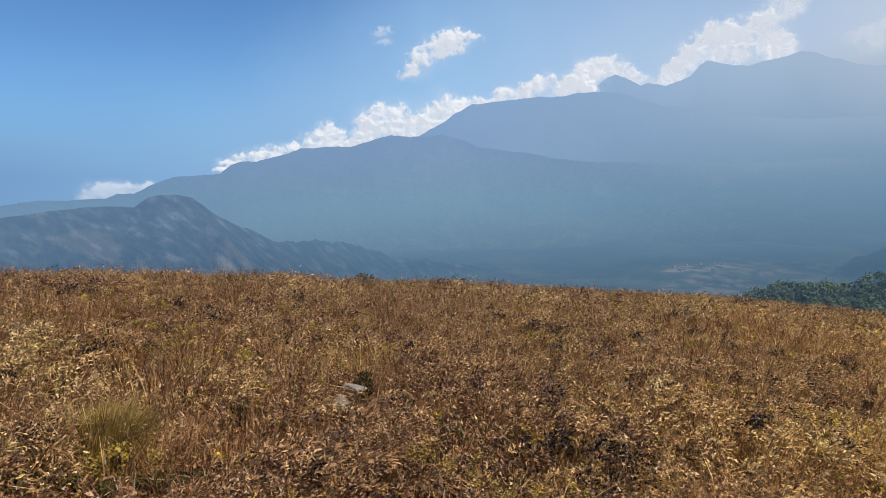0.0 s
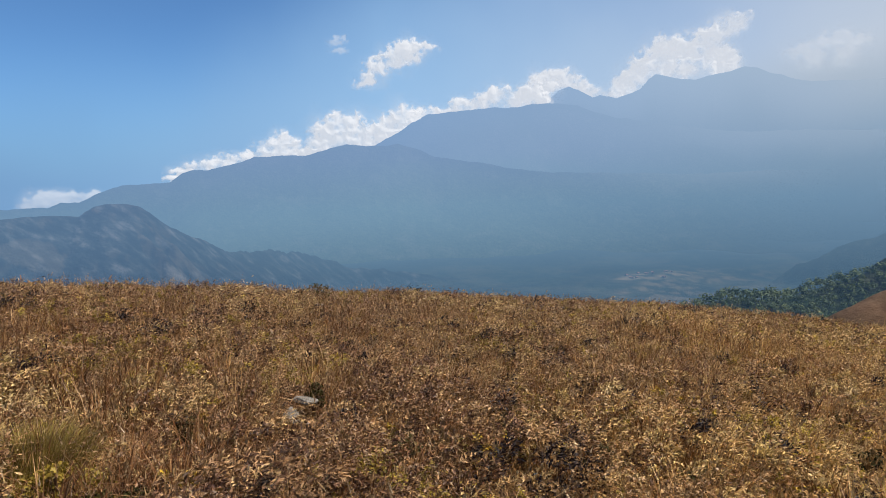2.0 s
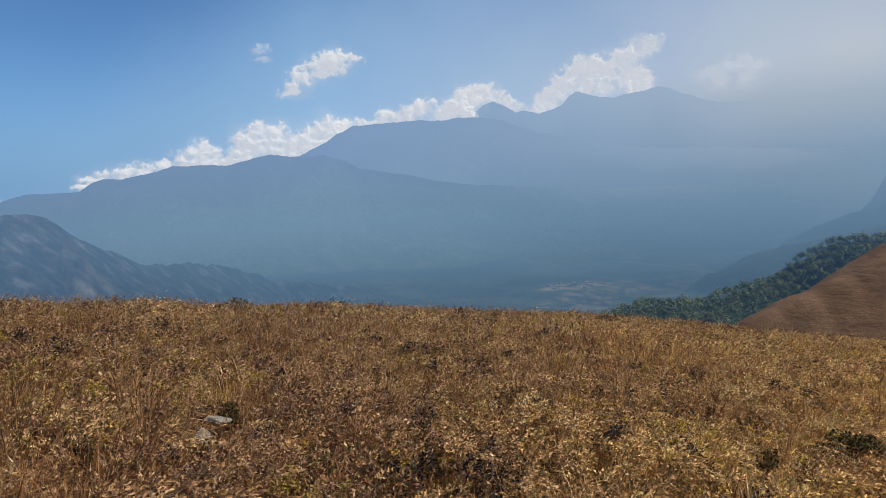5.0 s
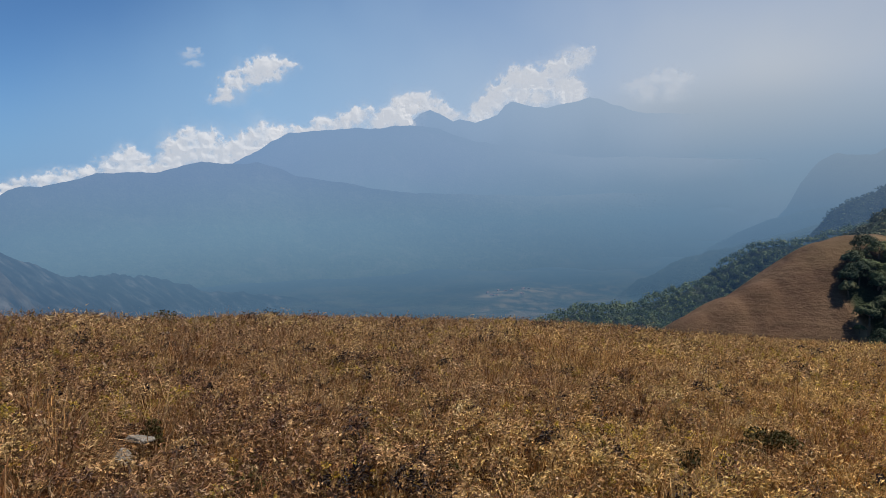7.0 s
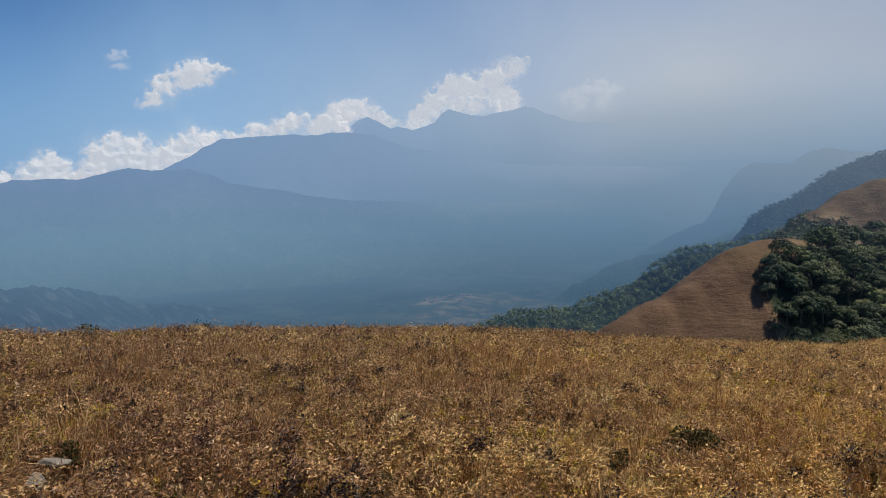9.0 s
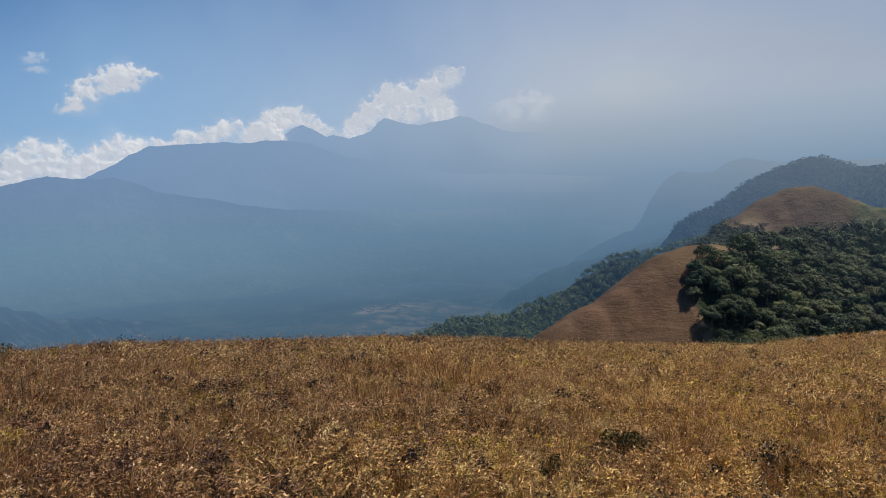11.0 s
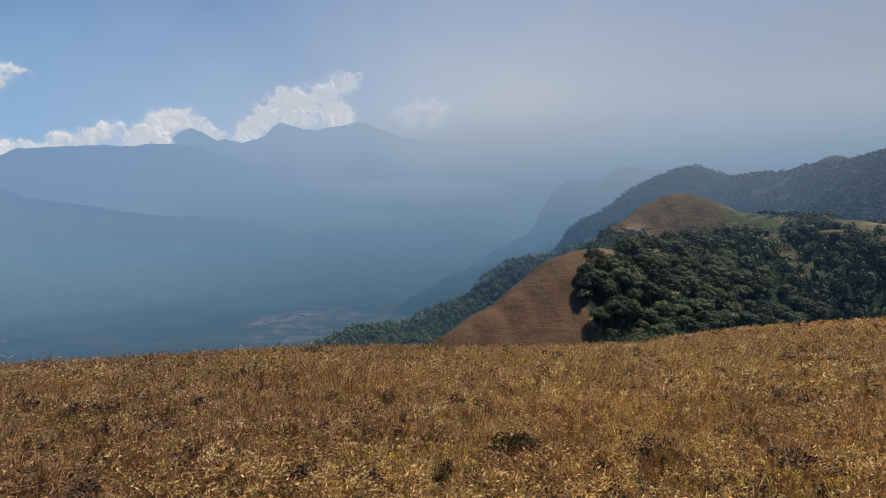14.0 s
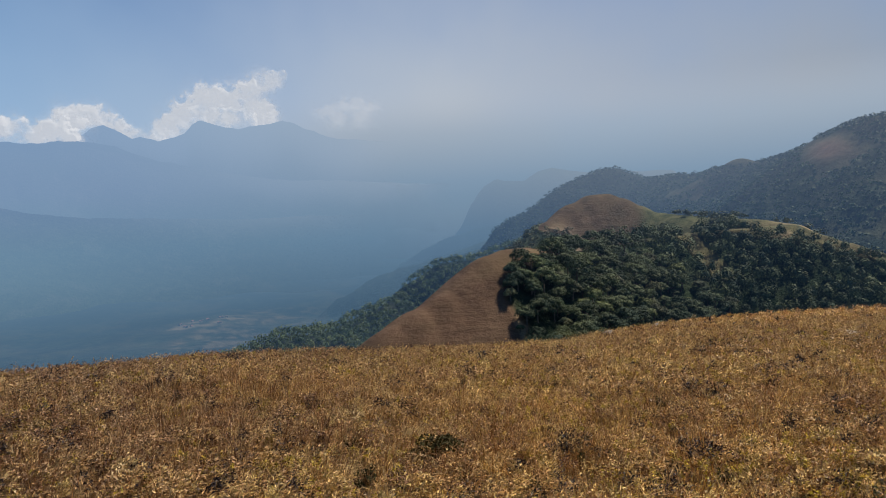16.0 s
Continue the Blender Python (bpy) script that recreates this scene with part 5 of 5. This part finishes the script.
def build_cloud(label, lobes, far, seed, dense=1.0, skirt=0.0, torn=0.5, halo=0.2):
    """A heaped cloud: billows swelling from its lobes (bearing, rise, radius, all in degrees), firm above, thinning to a veil below and all round.
    skirt: how far its body hangs down. halo: the thin vapour about it."""
    lobes = list(lobes) + [(b, e - skirt * k, rad) for b, e, rad in lobes for k in (0.5, 1.0) if skirt]
    deg = far * radians(1)
    bb = np.arange(min(c[0] - 3.4 * c[2] for c in lobes), max(c[0] + 3.4 * c[2] for c in lobes), 0.045)
    ee = np.arange(min(c[1] - 2.2 * c[2] for c in lobes), max(c[1] + 2.8 * c[2] for c in lobes), 0.045)
    E, B = np.meshgrid(ee, bb, indexing="ij")
    warp = 0.20 * fbm(B, E, 0.7, 4, seed + 20, 0.55), 0.20 * fbm(B, E, 0.7, 4, seed + 30, 0.55)
    soft = 0.16 * fbm(B, E, 1.1, 2, seed + 40)
    body, near, low, wide, total = np.zeros(B.shape), np.zeros(B.shape), np.zeros(B.shape), np.zeros(B.shape), np.full(B.shape, 1e-9)
    for b, e, rad in lobes:
        body = body + np.exp(-5 * np.hypot((B + soft - b) / max(1.25, 0.9 / rad), E + soft - e) / rad)
        q = np.hypot((B + warp[0] - b) / max(1.25, 0.9 / rad), E + warp[1] - e) / rad
        w = np.exp(-5 * q)
        near, low, wide, total = near + w, low + w * (E - e) / rad, wide + w * rad, total + w
    q, low, wide = -np.log(near + 1e-14) / 5, low / total, wide / total
    billow = 0.55 - np.abs(fbm(B, E, 0.8, 4, seed, 0.5))
    fine = fbm(B, E, 0.35, 4, seed + 9, 0.6)
    d = 1.25 - q + torn * (billow - 0.25) + 0.35 * torn * fine
    firm = np.clip((low + 0.6 + 0.5 * fbm(B, E, 1.6, 3, seed + 12)) / 1.2, 0, 1)
    edge = 0.62 + 0.8 * (1 - firm)
    cover = np.clip(d / edge, 0, 1)
    cover = cover * cover * (3 - 2 * cover) * (0.80 + 0.20 * firm) * dense
    mist = np.clip(1 - (q - 0.5) / 1.9 + 0.25 * fbm(B, E, 1.2, 4, seed + 15), 0, 1)
    rim = np.clip(np.minimum(np.minimum(B - bb[0], bb[-1] - B), np.minimum(E - ee[0], ee[-1] - E)) / 0.6, 0, 1)
    cover = np.maximum(cover, 0) + (1 - cover) * halo * mist * mist * rim
    heap = np.sqrt(np.clip(1.45 + np.log(body + 1e-14) / 5, 0.02, 1.5))
    swell = wide * deg * (0.7 * heap + 0.24 * np.clip(0.55 - np.abs(fbm(B, E, 0.8, 2, seed, 0.3)), -0.2, 1) * np.clip(heap * 1.4, 0, 1))
    rows, cols = B.shape
    R = far - swell
    sheet = np.stack([R * np.sin(np.radians(B)), R * np.cos(np.radians(B)), EYE + R * np.tan(np.radians(E))], -1).reshape(-1, 3)
    cover = cover.ravel()
    faces = grid_faces(rows, cols)
    faces = faces[(cover[faces] > 0.004).any(1)]
    used = np.unique(faces)
    renumber = np.zeros(len(sheet), int)
    renumber[used] = np.arange(len(used))
    ob = mesh_object("cloud", sheet[used], renumber[faces], CLOUD)
    point_values(ob, "cover", cover[used])
    return tagged(ob, label, "cloud")


CLOUD = cloud_material()
build_cloud("white heaped cloud in the blue sky",
            ((-2.8, 9.2, 0.4), (-2.2, 9.9, 0.7), (-1.3, 10.6, 0.85), (-0.2, 11.4, 0.9), (0.9, 11.9, 0.85), (2.0, 12.0, 0.65), (3.0, 12.05, 0.4), (-2.2, 9.3, 0.5), (0.3, 10.9, 0.65), (1.5, 11.3, 0.55)), 4860, 501, 1.0, 0.0, 0.55, 0.16)
build_cloud("small thin wisp of white cloud", ((-5.0, 12.7, 0.3), (-4.6, 12.0, 0.24)), 4860, 503, 0.36, 0.0, 0.8, 0.1)
build_cloud("bank of white cloud behind the near range",
            ((-18.6, 2.2, 0.3), (-17.2, 2.6, 0.4), (-15.6, 2.75, 0.5), (-14.2, 3.1, 0.5), (-12.8, 3.2, 0.5), (-11.4, 3.8, 0.65), (-10.5, 4.3, 0.7), (-9.7, 4.65, 0.7), (-9.1, 4.2, 0.65), (-8.2, 3.4, 0.5), (-7.0, 4.2, 0.8), (-6.2, 5.1, 0.95),
             (-5.2, 5.9, 1.0), (-4.2, 6.0, 1.0), (-3.5, 5.2, 0.85), (-2.4, 4.9, 0.95), (-1.4, 5.3, 0.95), (-0.5, 5.9, 0.9), (0.3, 6.8, 0.8), (1.2, 6.3, 0.6), (0.4, 5.9, 0.9)), 4560, 505, 1.0, 1.3, 0.5, 0.22)
build_cloud("bank of white cloud along the middle range's crest",
            ((2.2, 6.6, 0.55), (3.4, 6.6, 0.5), (4.6, 6.8, 0.5), (5.5, 7.35, 0.55), (6.6, 7.1, 0.5), (7.6, 7.6, 0.6), (8.5, 8.0, 0.55), (9.2, 8.3, 0.45), (10.3, 7.5, 0.6), (11.4, 7.9, 0.75), (12.3, 8.2, 0.75), (12.7, 7.4, 0.7), (13.0, 8.5, 0.4)), 4590, 507, 1.0, 0.5, 0.5, 0.2)
build_cloud("towering white cloud over the far peaks",
            ((12.6, 8.8, 0.75), (13.6, 9.1, 0.7), (14.5, 9.15, 0.65), (15.4, 8.6, 0.65), (16.3, 8.0, 0.5), (17.3, 7.7, 0.45), (18.4, 7.5, 0.5), (19.3, 8.0, 0.7), (20.2, 8.7, 0.85), (21.0, 9.5, 0.85), (22.0, 10.2, 0.9), (23.0, 10.7, 0.95), (24.0, 10.7, 0.95),
             (25.0, 10.4, 0.9), (25.8, 11.2, 0.85), (26.6, 11.7, 0.75), (27.3, 12.2, 0.6), (27.9, 12.45, 0.45), (28.3, 12.6, 0.35), (26.4, 10.2, 0.9), (27.3, 9.8, 0.65), (27.7, 9.3, 0.45), (26.8, 9.2, 0.7), (24.5, 9.4, 0.9), (22.8, 9.3, 0.9)), 4860, 509, 1.0, 0.6, 0.5, 0.2)
build_cloud("faint hazy cloud beside the peaks", ((32.6, 9.4, 0.5), (34.0, 9.9, 0.6), (35.2, 10.0, 0.65), (36.4, 9.8, 0.5), (33.5, 8.8, 0.7), (35.5, 9.0, 0.8)), 4860, 511, 0.34, 0.0, 0.5, 0.1)
build_cloud("thin low cloud on the horizon", ((-28.7, -0.1, 0.35), (-28.0, 0.2, 0.5), (-27.0, 0.25, 0.5), (-25.8, 0.3, 0.45), (-24.6, 0.4, 0.4)), 4860, 513, 0.45, 0.4, 0.4, 0.15)

# ------------------------------------------------------------ the village on the valley floor
WALL = plain_material("limewash", (0.34, 0.27, 0.235), 0.85, True)
TILE = plain_material("clay_tile", (0.42, 0.20, 0.13), 0.85, True)


def build_house(length, depth_m, tall):
    house = new("house")
    bm = bmesh.new()
    bmesh.ops.create_cube(bm, size=1.0, matrix=Matrix.Translation((0, 0, tall / 2 - 1)) @ Matrix.Diagonal((length, depth_m, tall + 2, 1)))
    me = bpy.data.meshes.new("wall")
    bm.to_mesh(me)
    bm.free()
    me.materials.append(WALL)
    wall = new("wall", me)
    wall.parent = house
    h, l, d = tall * 0.45, length / 2 + 0.6, depth_m / 2 + 0.6
    v = [(-l, -d, tall - 0.2), (l, -d, tall - 0.2), (l, d, tall - 0.2), (-l, d, tall - 0.2), (-l, 0, tall + h), (l, 0, tall + h),
         (-l, -d, tall - 0.5), (l, -d, tall - 0.5), (l, d, tall - 0.5), (-l, d, tall - 0.5)]
    part("roof", (v, [(0, 1, 5), (0, 5, 4), (2, 3, 4), (2, 4, 5), (0, 4, 3), (1, 2, 5), (6, 9, 8), (6, 8, 7), (0, 6, 7), (0, 7, 1), (2, 8, 9), (2, 9, 3), (1, 7, 8), (1, 8, 2), (3, 9, 6), (3, 6, 0)]), TILE, house, "tiled pitched roof")
    return tagged(house, "small tile-roofed house in the hazy valley village", "house", "houses of the valley village")


rng = seeded(601)
for k in range(12):
    b, far = rng.uniform(19.6, 23.4), rng.uniform(2380, 2500)
    x, y, _ = at(b, far)
    house = build_house(rng.uniform(8, 15), rng.uniform(6, 9), rng.uniform(3.0, 5))
    house.matrix_basis = pose(x, y, float(height(x, y)[0]), 0, 0, rng.uniform(0, 180))
